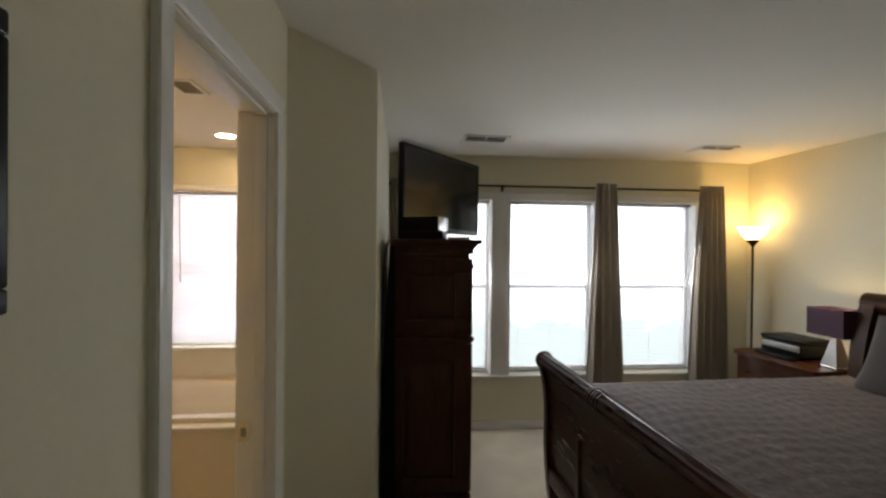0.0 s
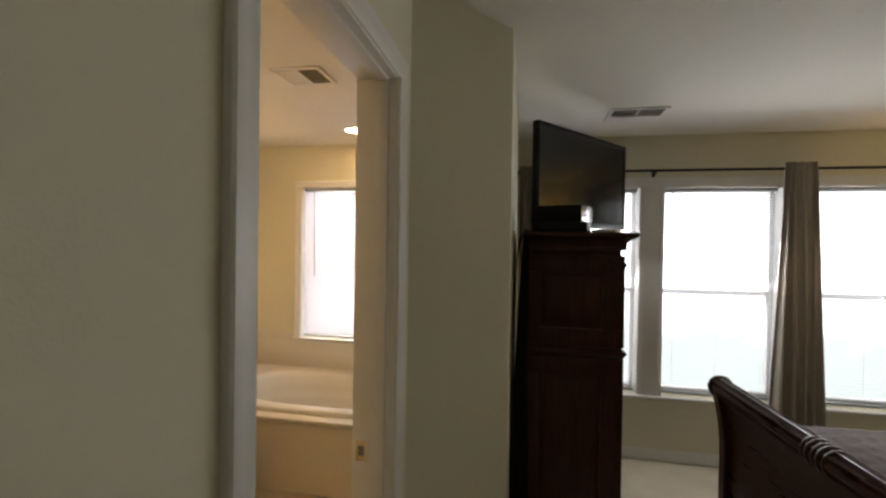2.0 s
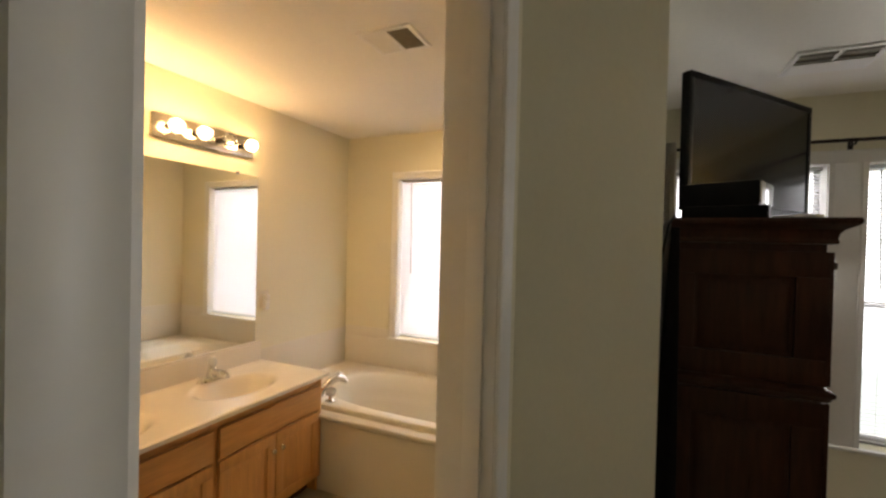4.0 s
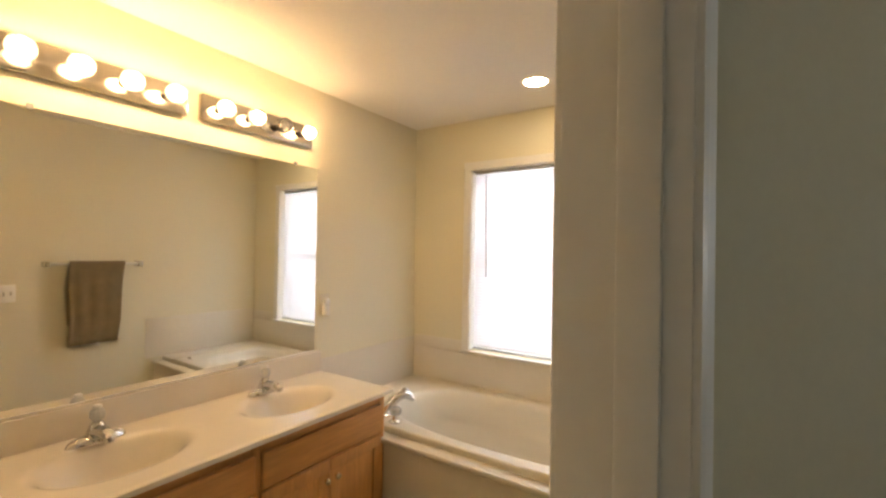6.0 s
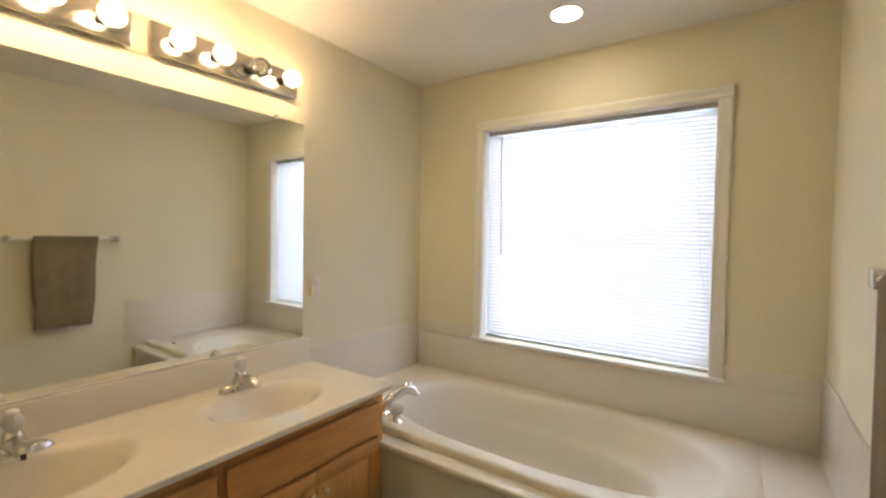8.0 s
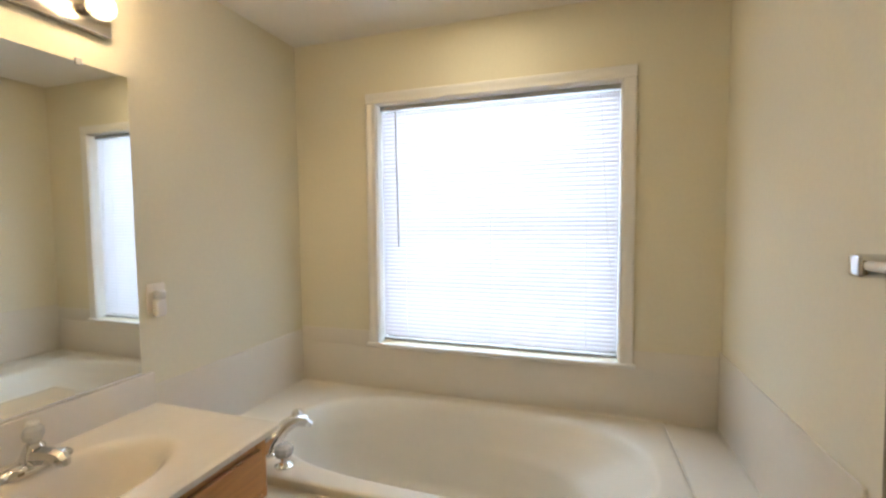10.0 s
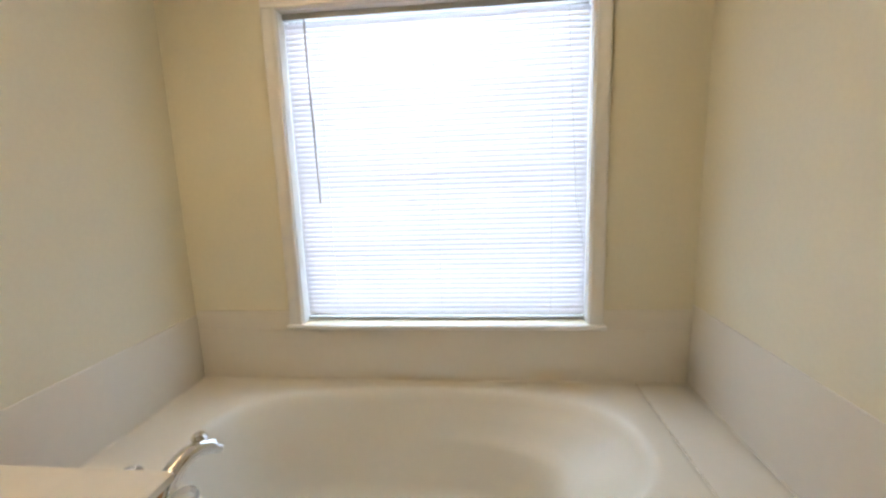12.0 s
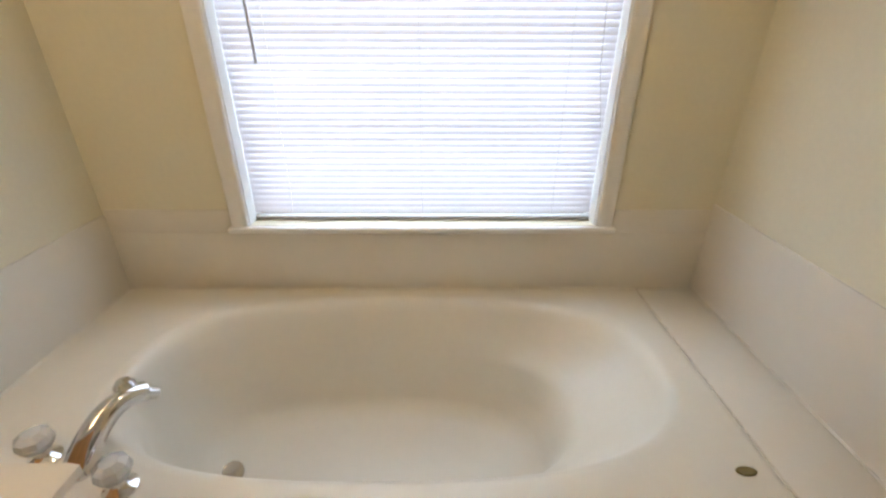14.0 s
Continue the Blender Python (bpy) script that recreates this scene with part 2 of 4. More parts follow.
def extrude(profile, lo, hi, axis="y", bm=None):
    """A closed outline drawn out along an axis. The outline's two numbers are the other two axes in x, y, z order."""
    bm = bm or bmesh.new()
    mk = {"x": lambda p, q, h: (h, p, q), "y": lambda p, q, h: (p, h, q), "z": lambda p, q, h: (p, q, h)}[axis]
    a = [bm.verts.new(mk(p, q, lo)) for p, q in profile]
    b = [bm.verts.new(mk(p, q, hi)) for p, q in profile]
    k = len(profile)
    for i in range(k):
        bm.faces.new((a[i], a[(i + 1) % k], b[(i + 1) % k], b[i]))
    bm.faces.new(a[::-1])
    bm.faces.new(b)
    return bm


def mesh_of(name, bm, material, smooth=None):
    bmesh.ops.recalc_face_normals(bm, faces=bm.faces[:])
    me = bpy.data.meshes.new(name)
    if smooth is None:
        smooth = 35
    for f in bm.faces:
        f.smooth = True
    for e in bm.edges:
        if len(e.link_faces) == 2 and e.calc_face_angle(0) > radians(smooth):
            e.smooth = False
    bm.to_mesh(me)
    bm.free()
    me.materials.append(material)
    return me


def thing(name, label, category, group="", at=(0, 0, 0), turn=0.0, local=False):
    """An Empty at a thing's base. Its parts are given in the world, or, if local, in its own axes."""
    ob = new(name)
    ob.empty_display_size = 0.1
    ob.matrix_basis = pose(*at, 0, 0, turn)
    ROOTS[ob] = Vector((0, 0, 0)) if local else Vector(at)
    return tagged(ob, label, category, group)


def part(name, bm, material, parent, label="", smooth=None):
    root = ROOTS[parent]
    if root.length:
        bmesh.ops.translate(bm, verts=bm.verts[:], vec=-root)
    ob = new(name, mesh_of(name, bm, material, smooth))
    ob.parent = parent
    ROOTS[ob] = root
    return tagged(ob, label)


def solid(name, bm, material, label="", category="", kind="", group="", smooth=None):
    ob = new(name, mesh_of(name, bm, material, smooth))
    ROOTS[ob] = Vector((0, 0, 0))
    return tagged(ob, label, category, group, kind)


# ---------------------------------------------------------------- plan
C = 2.389           # ceiling
YE = 3.618          # inner face of the outer wall
XV = -2.285         # vanity wall
XR = -0.166         # bathroom face of the wall between the rooms, by the tub
XD, XB = -0.279, -0.388   # bedroom and bathroom faces of the door wall
D0, D1, DH = 0.721, 1.389, 2.043   # door opening in the rough wall
XE = 3.325           # far bedroom wall
YB = -2.2           # wall behind the camera
YN = 0.52           # near bathroom wall
P0, P1 = (XD, 1.522), (0.025, 1.881)  # angled wall piece
TH = 0.16


def wall_with_holes(name, x0, x1, holes, label):
    """A stretch of the outer wall with window openings (x0, x1, z0, z1)."""
    xs = sorted({x0, x1, *[h[0] for h in holes], *[h[1] for h in holes]})
    zs = sorted({0.0, C, *[h[2] for h in holes], *[h[3] for h in holes]})
    bm = bmesh.new()
    grid = [[bm.verts.new((x, YE, z)) for z in zs] for x in xs]
    for i in range(len(xs) - 1):
        for k in range(len(zs) - 1):
            mx, mz = (xs[i] + xs[i + 1]) / 2, (zs[k] + zs[k + 1]) / 2
            if not any(a < mx < b and c < mz < d for a, b, c, d in holes):
                bm.faces.new((grid[i][k], grid[i + 1][k], grid[i + 1][k + 1], grid[i][k + 1]))
    out = bmesh.ops.extrude_face_region(bm, geom=bm.faces[:])
    bmesh.ops.translate(bm, verts=[v for v in out["geom"] if isinstance(v, bmesh.types.BMVert)], vec=(0, TH, 0))
    return solid(name, bm, WALL, label, "wall", "structure")


# bathroom window and the three bedroom windows: blind's outer edges
BW = (-1.788, -0.574, 0.755, 2.031)
ZB0, ZB1 = 0.480, 2.012
BED_WINDOWS = [(0.165, 0.917, ZB0, ZB1), (1.083, 1.858, ZB0, ZB1), (2.010, 2.810, ZB0, ZB1)]

wall_with_holes("wall_north_bathroom", XV - 0.12, 0.0, [BW], "cream painted wall with a window over the tub")
wall_with_holes("wall_north_bedroom", 0.0, XE + 0.12, BED_WINDOWS, "cream painted wall with a row of windows")
solid("wall_vanity", one(XV - 0.12, XV, YN - 0.12, YE, 0, C), WALL, "plain cream painted bathroom wall", "wall", "structure")
solid("wall_bathroom_near", one(XV, XB, YN - 0.12, YN, 0, C), WALL, "plain cream painted bathroom wall", "wall", "structure")
bm = bmesh.new()
box(bm, XB, XD, YB, D0, 0, C)
box(bm, XB, XD, D0, D1, DH, C)
solid("wall_door", bm, WALL, "cream painted wall with a door opening", "wall", "structure")
outline = [(XB, D1), (XD, D1), P0, P1, (P1[0], YE), (XR, YE), (XR, 1.955), (XB, 1.60)]
solid("wall_between", extrude(outline, 0, C, "z"), WALL, "cream painted wall with an angled face", "wall", "structure")
solid("wall_east", one(XE, XE + 0.12, YB, YE, 0, C), WALL, "cream painted bedroom wall lit by a lamp", "wall", "structure")
solid("wall_south", one(XB, XE + 0.12, YB - 0.12, YB, 0, C), WALL, "plain cream painted wall", "wall", "structure")
solid("ceiling_bedroom", extrude([(XD - 0.02, YB), (XE, YB), (XE, YE), (P1[0] - 0.02, YE), (P1[0] - 0.02, 1.87), (XD - 0.02, 1.54)], C, C + 0.1, "z"), CEIL, "flat off-white painted ceiling", "ceiling", "structure")
solid("ceiling_bathroom", extrude([(XV, YN), (XB + 0.02, YN), (XB + 0.02, 1.61), (XR + 0.02, 1.96), (XR + 0.02, YE), (XV, YE)], C, C + 0.1, "z"), CEIL, "flat off-white painted ceiling", "ceiling", "structure")
solid("floor_bedroom", extrude([(XD - 0.055, YB), (XE, YB), (XE, YE), (P1[0], YE), P1, P0, (XD, D1), (XD - 0.055, D1)], -0.1, 0.0, "z"), CARPET, "beige cut-pile carpet", "floor", "structure")
solid("floor_bathroom", one(XV, XD - 0.057, YN, YE, -0.1, -0.004), VINYL, "beige sheet vinyl floor", "floor", "structure")
solid("backdrop", one(-0.2, 4.6, YE + 0.75, YE + 0.77, -0.6, 3.4), OUT, "white overcast sky over pale trees", "sky", "structure")
solid("backdrop_sky", one(-3.2, -0.2, YE + 0.75, YE + 0.77, -0.6, 3.4), SKYW, "white overcast sky", "sky", "structure")


# ---------------------------------------------------------------- trim
def casing_profile(w, t):
    """Outline across a moulded casing: along its width and out from the wall."""
    return [(0, 0), (0, t * 0.55), (w * 0.12, t * 0.75), (w * 0.3, t * 0.62), (w * 0.55, t * 0.85), (w * 0.8, t), (w * 0.93, t * 0.95), (w, t * 0.7), (w, 0)]


def door_trim():
    """Jambs, stops and casings round the door opening."""
    root = tagged(thing("door_1", "white painted door frame with moulded casing, no door leaf in view", "door frame", at=(XD, D1, 0)), kind="structure")
    J0, J1, H = D0 + 0.016, D1 - 0.014, DH - 0.016
    part("jamb", one(XB - 0.003, XD + 0.003, D0, J0, 0, DH, 0.002), TRIM, root)
    part("jamb", one(XB - 0.003, XD + 0.003, J1, D1, 0, DH, 0.002), TRIM, root)
    part("head_jamb", one(XB - 0.003, XD + 0.003, J0, J1, H, DH, 0.002), TRIM, root)
    part("door_stop", one(-0.336, -0.299, J0, J0 + 0.011, 0, H, 0.003), TRIM, root)
    part("door_stop", one(-0.336, -0.299, J1 - 0.011, J1, 0, H, 0.003), TRIM, root)
    part("door_stop", one(-0.336, -0.299, J0 + 0.011, J1 - 0.011, H - 0.011, H, 0.003), TRIM, root)
    w, t = 0.058, 0.017
    pr = casing_profile(w, t)
    for x, s in ((XD, 1), (XB, -1)):
        part("casing", extrude([(x + s * q, J0 - 0.005 - p) for p, q in pr], 0, H + 0.005, "z"), TRIM, root)
        part("casing", extrude([(x + s * q, J1 + 0.005 + p) for p, q in pr], 0, H + 0.005, "z"), TRIM, root)
        part("head_casing", extrude([(x + s * q, H + 0.005 + p) for p, q in pr], J0 - 0.005 - w, J1 + 0.005 + w, "y"), TRIM, root)
    plate = part("strike_plate", one(-0.385, -0.352, J1 - 0.0025, J1, 0.950, 1.008, 0.001), BRASS, root, "pale brass strike plate")
    # dark block on the plate, its colour standing for the hole's shade
    part("latch_hole", one(-0.377, -0.361, J1 - 0.004, J1 - 0.0024, 0.966, 0.994), RECESS_SHADE, plate)


door_trim()


def baseboards():
    h, t = 0.085, 0.013
    pr = [(0, 0), (t, 0), (t, h * 0.72), (t * 0.7, h * 0.82), (t * 0.45, h * 0.95), (0, h)]
    solid("baseboard_north", extrude([(YE - p, q) for p, q in pr], P1[0] + 0.013, XE, "x"), TRIM, "white moulded baseboard", "baseboard", "structure")
    solid("baseboard_east", extrude([(XE - p, q) for p, q in pr], YB, YE - 0.013, "y"), TRIM, "white moulded baseboard", "baseboard", "structure")
    solid("baseboard_between", extrude([(P1[0] + p, q) for p, q in pr], P1[1], YE, "y"), TRIM, "white moulded baseboard", "baseboard", "structure")
    solid("baseboard_west", extrude([(XD + p, q) for p, q in pr], YB, 0.664, "y"), TRIM, "white moulded baseboard", "baseboard", "structure")
    bm = bmesh.new()
    d = Vector((P1[0] - P0[0], P1[1] - P0[1], 0))
    nrm = Vector((d.y, -d.x, 0)).normalized()
    ends = [[bm.verts.new(Vector((*p, 0)) + nrm * a + Vector((0, 0, b))) for a, b in pr] for p in (P0, P1)]
    k = len(pr)
    for i in range(k):
        bm.faces.new((ends[0][i], ends[0][(i + 1) % k], ends[1][(i + 1) % k], ends[1][i]))
    bm.faces.new(ends[0])
    bm.faces.new(ends[1][::-1])
    solid("baseboard_angle", bm, TRIM, "white moulded baseboard", "baseboard", "structure")


baseboards()


# ---------------------------------------------------------------- windows and blinds
def window(name, x0, x1, z0, z1, label, rail=0.017, muntins=False):
    """A double-hung sash window set deep in its opening."""
    root = tagged(thing(name, label, "window", at=((x0 + x1) / 2, YE + 0.1, z0)), kind="structure")
    ya, yb = YE + 0.105, YE + 0.155
    f = 0.032
    part("window_frame", one(x0, x0 + f, ya, yb, z0, z1, 0.003), TRIM, root)
    part("window_frame", one(x1 - f, x1, ya, yb, z0, z1, 0.003), TRIM, root)
    part("window_frame", one(x0 + f, x1 - f, ya, yb, z1 - f, z1, 0.003), TRIM, root)
    part("window_frame", one(x0 + f, x1 - f, ya, yb, z0, z0 + f * 1.3, 0.003), TRIM, root)
    g, yl = 0.004, YE + 0.001
    for a, b, c, d in ((x0 + 0.0005, x0 + g, z0, z1), (x1 - g, x1 - 0.0005, z0, z1), (x0 + g, x1 - g, z1 - g, z1 - 0.0005)):
        part("jamb_liner", one(a, b, yl, ya, c, d), TRIM, root)
    zm = (z0 + z1) / 2 - 0.005
    part("meeting_rail", one(x0 + f, x1 - f, ya + 0.008, yb - 0.008, zm - rail, zm + rail, 0.003), TRIM, root)
    for a, b in ((z0 + f * 1.3, zm - rail), (zm + rail, z1 - f)):
        p = part("pane", one(x0 + f, x1 - f, ya + 0.022, ya + 0.026, a, b), PANE, root)
        p.visible_shadow = False
        if muntins:
            part("muntin", one(x0 + f, x1 - f, ya + 0.012, ya + 0.0215, (a + b) / 2 - 0.010, (a + b) / 2 + 0.010, 0.002), TRIM, root)
    return root


def slat_mesh(width, tilt, chord=0.0255):
    """One thin, slightly crowned blind slat, hung by its middle."""
    bm = bmesh.new()
    c, s = math.cos(tilt), math.sin(tilt)
    up, lo = [], []
    for i in range(5):
        u = -0.5 + i / 4
        crown = 0.0017 * (1 - 4 * u * u)
        for store, off in ((up, 0.0004), (lo, -0.0004)):
            a, b = u * chord, crown + off
            store.append((a * c - b * s, a * s + b * c))
    extrude(up + lo[::-1], -width / 2, width / 2, "x", bm)
    return mesh_of("slat", bm, SLAT)


def blind(label, x0, x1, z0, z1, y, tilt, pitch, group, wand=None):
    root = thing("window_blind", label, "blind", group, at=((x0 + x1) / 2, y, z0))
    part("headrail", one(x0 + 0.004, x1 - 0.004, y - 0.014, y + 0.014, z1 - 0.026, z1 - 0.001, 0.002), RAIL, root)
    rail = part("bottom_rail", one(x0 + 0.006, x1 - 0.006, y - 0.013, y + 0.013, z0 + 0.004, z0 + 0.017, 0.004), RAIL, root)
    n = int((z1 - z0 - 0.055) / pitch)
    me = slat_mesh(x1 - x0 - 0.012, tilt)
    rng = random.Random(round(x0 * 100))
    for i in range(n):
        ob = new("slat", me)
        ob.parent = root
        ob.matrix_basis = pose(0, rng.uniform(-0.0006, 0.0006), 0.030 + pitch * (i + 0.5), rng.uniform(-1.3, 1.3), 0, 0)
    for fx in (0.12, 0.5, 0.88):
        x = x0 + fx * (x1 - x0)
        part("ladder_cord", tube([(x, y - 0.0135, z0 + 0.01), (x, y - 0.0135, z1 - 0.02)], 0.0008, 5), WHITE, root)
    if wand:
        part("tilt_wand", tube([(wand[0], y - 0.024, z1 - 0.03), (wand[0] + 0.004, y - 0.028, z1 - 0.3), (wand[0] + 0.012, y - 0.028, wand[1])], 0.0042, 8), SILVER, root, "grey clear plastic tilt wand")
        part("pull_cord", tube([(x1 - 0.09, y - 0.02, z1 - 0.03), (x1 - 0.05, y - 0.022, z0 + 0.5), (x1 - 0.015, y - 0.024, z0 + 0.3), (x1 + 0.012, y - 0.07, z0 + 0.02)], 0.0012, 6), WHITE, root)
    return root


window("window_1", *BW, "white vinyl sash window over the bathtub", 0.012, True)
for i, w in enumerate(BED_WINDOWS):
    window("window_%d" % (i + 2), *w, "tall white double-hung bedroom window")


def bath_window_trim():
    root = tagged(thing("trim_window_1", "white painted casing and stool round the bathroom window", "window trim", at=(-1.18, YE, 0.74)), kind="structure")
    x0, x1, z0, z1 = BW
    w, t = 0.056, 0.016
    pr = casing_profile(w, t)
    part("casing", extrude([(x0 - p, YE - q) for p, q in pr], z0, z1, "z"), TRIM, root)
    part("casing", extrude([(x1 + p, YE - q) for p, q in pr], z0, z1, "z"), TRIM, root)
    part("head_casing", extrude([(YE - q, z1 + p) for p, q in pr], x0 - w, x1 + w, "x"), TRIM, root)
    part("sill", one(x0 - w - 0.012, x1 + w + 0.012, YE - 0.026, YE + 0.1, z0 - 0.022, z0 - 0.001, 0.006, 3), TRIM, root)


def bed_window_trim():
    root = tagged(thing("trim_window_2", "white painted boards framing the row of bedroom windows", "window trim", at=(1.5, YE, ZB0)), kind="structure")
    edges = [w[k] for w in BED_WINDOWS for k in (0, 1)]
    pr = casing_profile(0.07, 0.016)
    part("casing", extrude([(edges[0] - p, YE - q) for p, q in pr], ZB0, ZB1, "z"), TRIM, root)
    part("casing", extrude([(edges[-1] + p, YE - q) for p, q in pr], ZB0, ZB1, "z"), TRIM, root)
    for a, b in ((edges[1], edges[2]), (edges[3], edges[4])):
        part("mullion_board", one(a, b, YE - 0.012, YE - 0.0005, ZB0, ZB1, 0.003), TRIM, root)
        for e, s in ((a, 1), (b, -1)):
            part("mullion_bead", extrude([(e + s * p * 0.4, YE - 0.012 - q * 0.4) for p, q in pr], ZB0, ZB1, "z"), TRIM, root)
    part("head_casing", extrude([(YE - q, ZB1 + p) for p, q in pr], edges[0] - 0.07, edges[-1] + 0.07, "x"), TRIM, root)
    part("sill", one(edges[0] - 0.08, edges[-1] + 0.08, YE - 0.03, YE + 0.1, ZB0 - 0.022, ZB0 - 0.001, 0.006, 3), TRIM, root)


bath_window_trim()
bed_window_trim()
blind("white mini blind, closed, in the bathroom window", BW[0], BW[1], BW[2], BW[3], YE + 0.058, radians(66), 0.0212, "bathroom blind", wand=(-1.690, 1.276))
for w in BED_WINDOWS:
    blind("white mini blind, lowered with open slats", *w, YE + 0.078, radians(-14), 0.0212, "bedroom blinds", wand=(w[0] + 0.075, 1.33))
    # added fill lamp inside the blind, tilted down to brighten floor and bed
    day = new("window_daylight", bpy.data.lights.new("window_daylight", "AREA"))
    day.data.shape, day.data.size, day.data.size_y = "RECTANGLE", w[1] - w[0] - 0.06, 0.40
    day.data.energy, day.data.color = 6.4, (0.93, 0.97, 1.0)
    xm = (w[0] + w[1]) / 2
    day.matrix_world = look((xm, YE + 0.004, 1.45), (xm, YE - 1.0, 1.45 - 0.50))

# ---------------------------------------------------------------- bathroom: vanity
VY0, VY1 = 1.150, 2.690     # cabinet ends
XF = -1.762                 # cabinet face
TOP = 0.730                 # counter surface


def raised_panel(bm, x, y0, y1, z0, z1, t=0.018, frame_w=0.055):
    """A cabinet door: frame, sunk groove and raised field, facing +x."""
    box(bm, x, x + t * 0.6, y0, y1, z0, z1)
    for a, b, c, d in ((y0, y1, z0, z0 + frame_w), (y0, y1, z1 - frame_w, z1), (y0, y0 + frame_w, z0 + frame_w, z1 - frame_w), (y1 - frame_w, y1, z0 + frame_w, z1 - frame_w)):
        box(bm, x + t * 0.6 - 0.001, x + t, a, b, c, d, 0.003, 2)
    g = 0.012
    ya, yb, za, zb = y0 + frame_w + g, y1 - frame_w - g, z0 + frame_w + g, z1 - frame_w - g
    s = 0.022
    lo = [bm.verts.new((x + t * 0.6, p, q)) for p, q in ((ya, za), (yb, za), (yb, zb), (ya, zb))]
    hi = [bm.verts.new((x + t * 0.95, p, q)) for p, q in ((ya + s, za + s), (yb - s, za + s), (yb - s, zb - s), (ya + s, zb - s))]
    for i in range(4):
        bm.faces.new((lo[i], lo[(i + 1) % 4], hi[(i + 1) % 4], hi[i]))
    bm.faces.new(hi)
    return bm


def vanity():
    root = thing("vanity_cabinet", "honey oak double vanity cabinet with raised-panel doors", "cabinet", at=(-2.0, 1.92, 0))
    part("body", one(XV, XF - 0.018, VY0 + 0.018, VY1 - 0.018, 0.09, 0.50), OAK, root)
    for a in (VY0, VY1 - 0.018):
        part("end_panel", one(XV, XF - 0.018, a, a + 0.018, 0.0, TOP - 0.022), OAK, root)
    part("toe_kick", one(XV, XF - 0.08, VY0 + 0.018, VY1 - 0.018, 0, 0.09), DARK, root)
    mid = 1.958
    for a, b in ((VY0, VY0 + 0.045), (mid - 0.024, mid + 0.024), (VY1 - 0.045, VY1)):
        part("stile", one(XF - 0.018, XF, a, b, 0.09, TOP - 0.022, 0.002), OAK, root)
    for a, b in ((VY0 + 0.045, mid - 0.024), (mid + 0.024, VY1 - 0.045)):
        for z0, z1 in ((0.09, 0.12), (0.488, 0.523), (0.645, TOP - 0.022)):
            part("rail", one(XF - 0.018, XF - 0.001, a, b, z0, z1, 0.002), OAKH, root)
        part("drawer_front", one(XF, XF + 0.018, a - 0.008, b + 0.008, 0.513, 0.655, 0.006, 3), OAKH, root)
        m = (a + b) / 2
        for p, q, k in ((a - 0.008, m - 0.002, m - 0.030), (m + 0.002, b + 0.008, m + 0.030)):
            d = part("door", raised_panel(bmesh.new(), XF, p, q, 0.105, 0.500), OAK, root)
            part("knob", lathe([(0.004, 0), (0.005, 0.010), (0.013, 0.016), (0.015, 0.022), (0.011, 0.028), (0.0, 0.030)], 16, "x", (XF + 0.017, k, 0.418)), BRASS, d, "pale brass round knob")


vanity()
SINKS = [(1.582, -1.995), (2.270, -1.995)]


def countertop():
    """One cast top with two oval basins and a back splash."""
    root = thing("countertop", "glossy cream cultured marble vanity top with two moulded oval sinks", "countertop", at=(-2.0, 1.92, TOP - 0.022))
    x0, x1, y0, y1 = XV + 0.001, -1.708, VY0 - 0.012, VY1 + 0.009
    nx, ny = 46, 110
    a, b, depth = 0.165, 0.225, 0.135
    bm = bmesh.new()
    grid = []
    for i in range(nx + 1):
        row = []
        for j in range(ny + 1):
            x, y = x0 + (x1 - x0) * i / nx, y0 + (y1 - y0) * j / ny
            z = TOP
            for sy, sx in SINKS:
                r = math.hypot((x - sx) / a, (y - sy) / b)
                if r < 1.12:
                    u = min(1.0, (1.12 - r) / 0.75)
                    z -= depth * (3 * u * u - 2 * u ** 3) * (0.35 + 0.65 * min(1, (1.12 - r) / 0.3))
            if i == nx:
                z -= 0.004
            row.append(bm.verts.new((x, y, z)))
        grid.append(row)
    for i in range(nx):
        for j in range(ny):
            bm.faces.new((grid[i][j], grid[i + 1][j], grid[i + 1][j + 1], grid[i][j + 1]))
    rim = grid[0] + [grid[i][ny] for i in range(1, nx + 1)] + grid[nx][-2::-1] + [grid[i][0] for i in range(nx - 1, 0, -1)]
    low = [bm.verts.new((v.co.x, v.co.y, TOP - 0.022)) for v in rim]
    for i in range(len(rim)):
        k = (i + 1) % len(rim)
        bm.faces.new((rim[i], low[i], low[k], rim[k]))
    part("top", bm, MARBLE, root)
    part("backsplash", one(XV + 0.0005, XV + 0.016, y0, y1, TOP - 0.002, 0.850, 0.004, 3), MARBLE, root)
    for sy, sx in SINKS:
        part("drain", lathe([(0.0, 0.002), (0.018, 0.003), (0.022, 0.001), (0.022, -0.004)], 20, "z", (sx, sy, TOP - depth + 0.002)), CHROME, root, "chrome sink drain")


countertop()


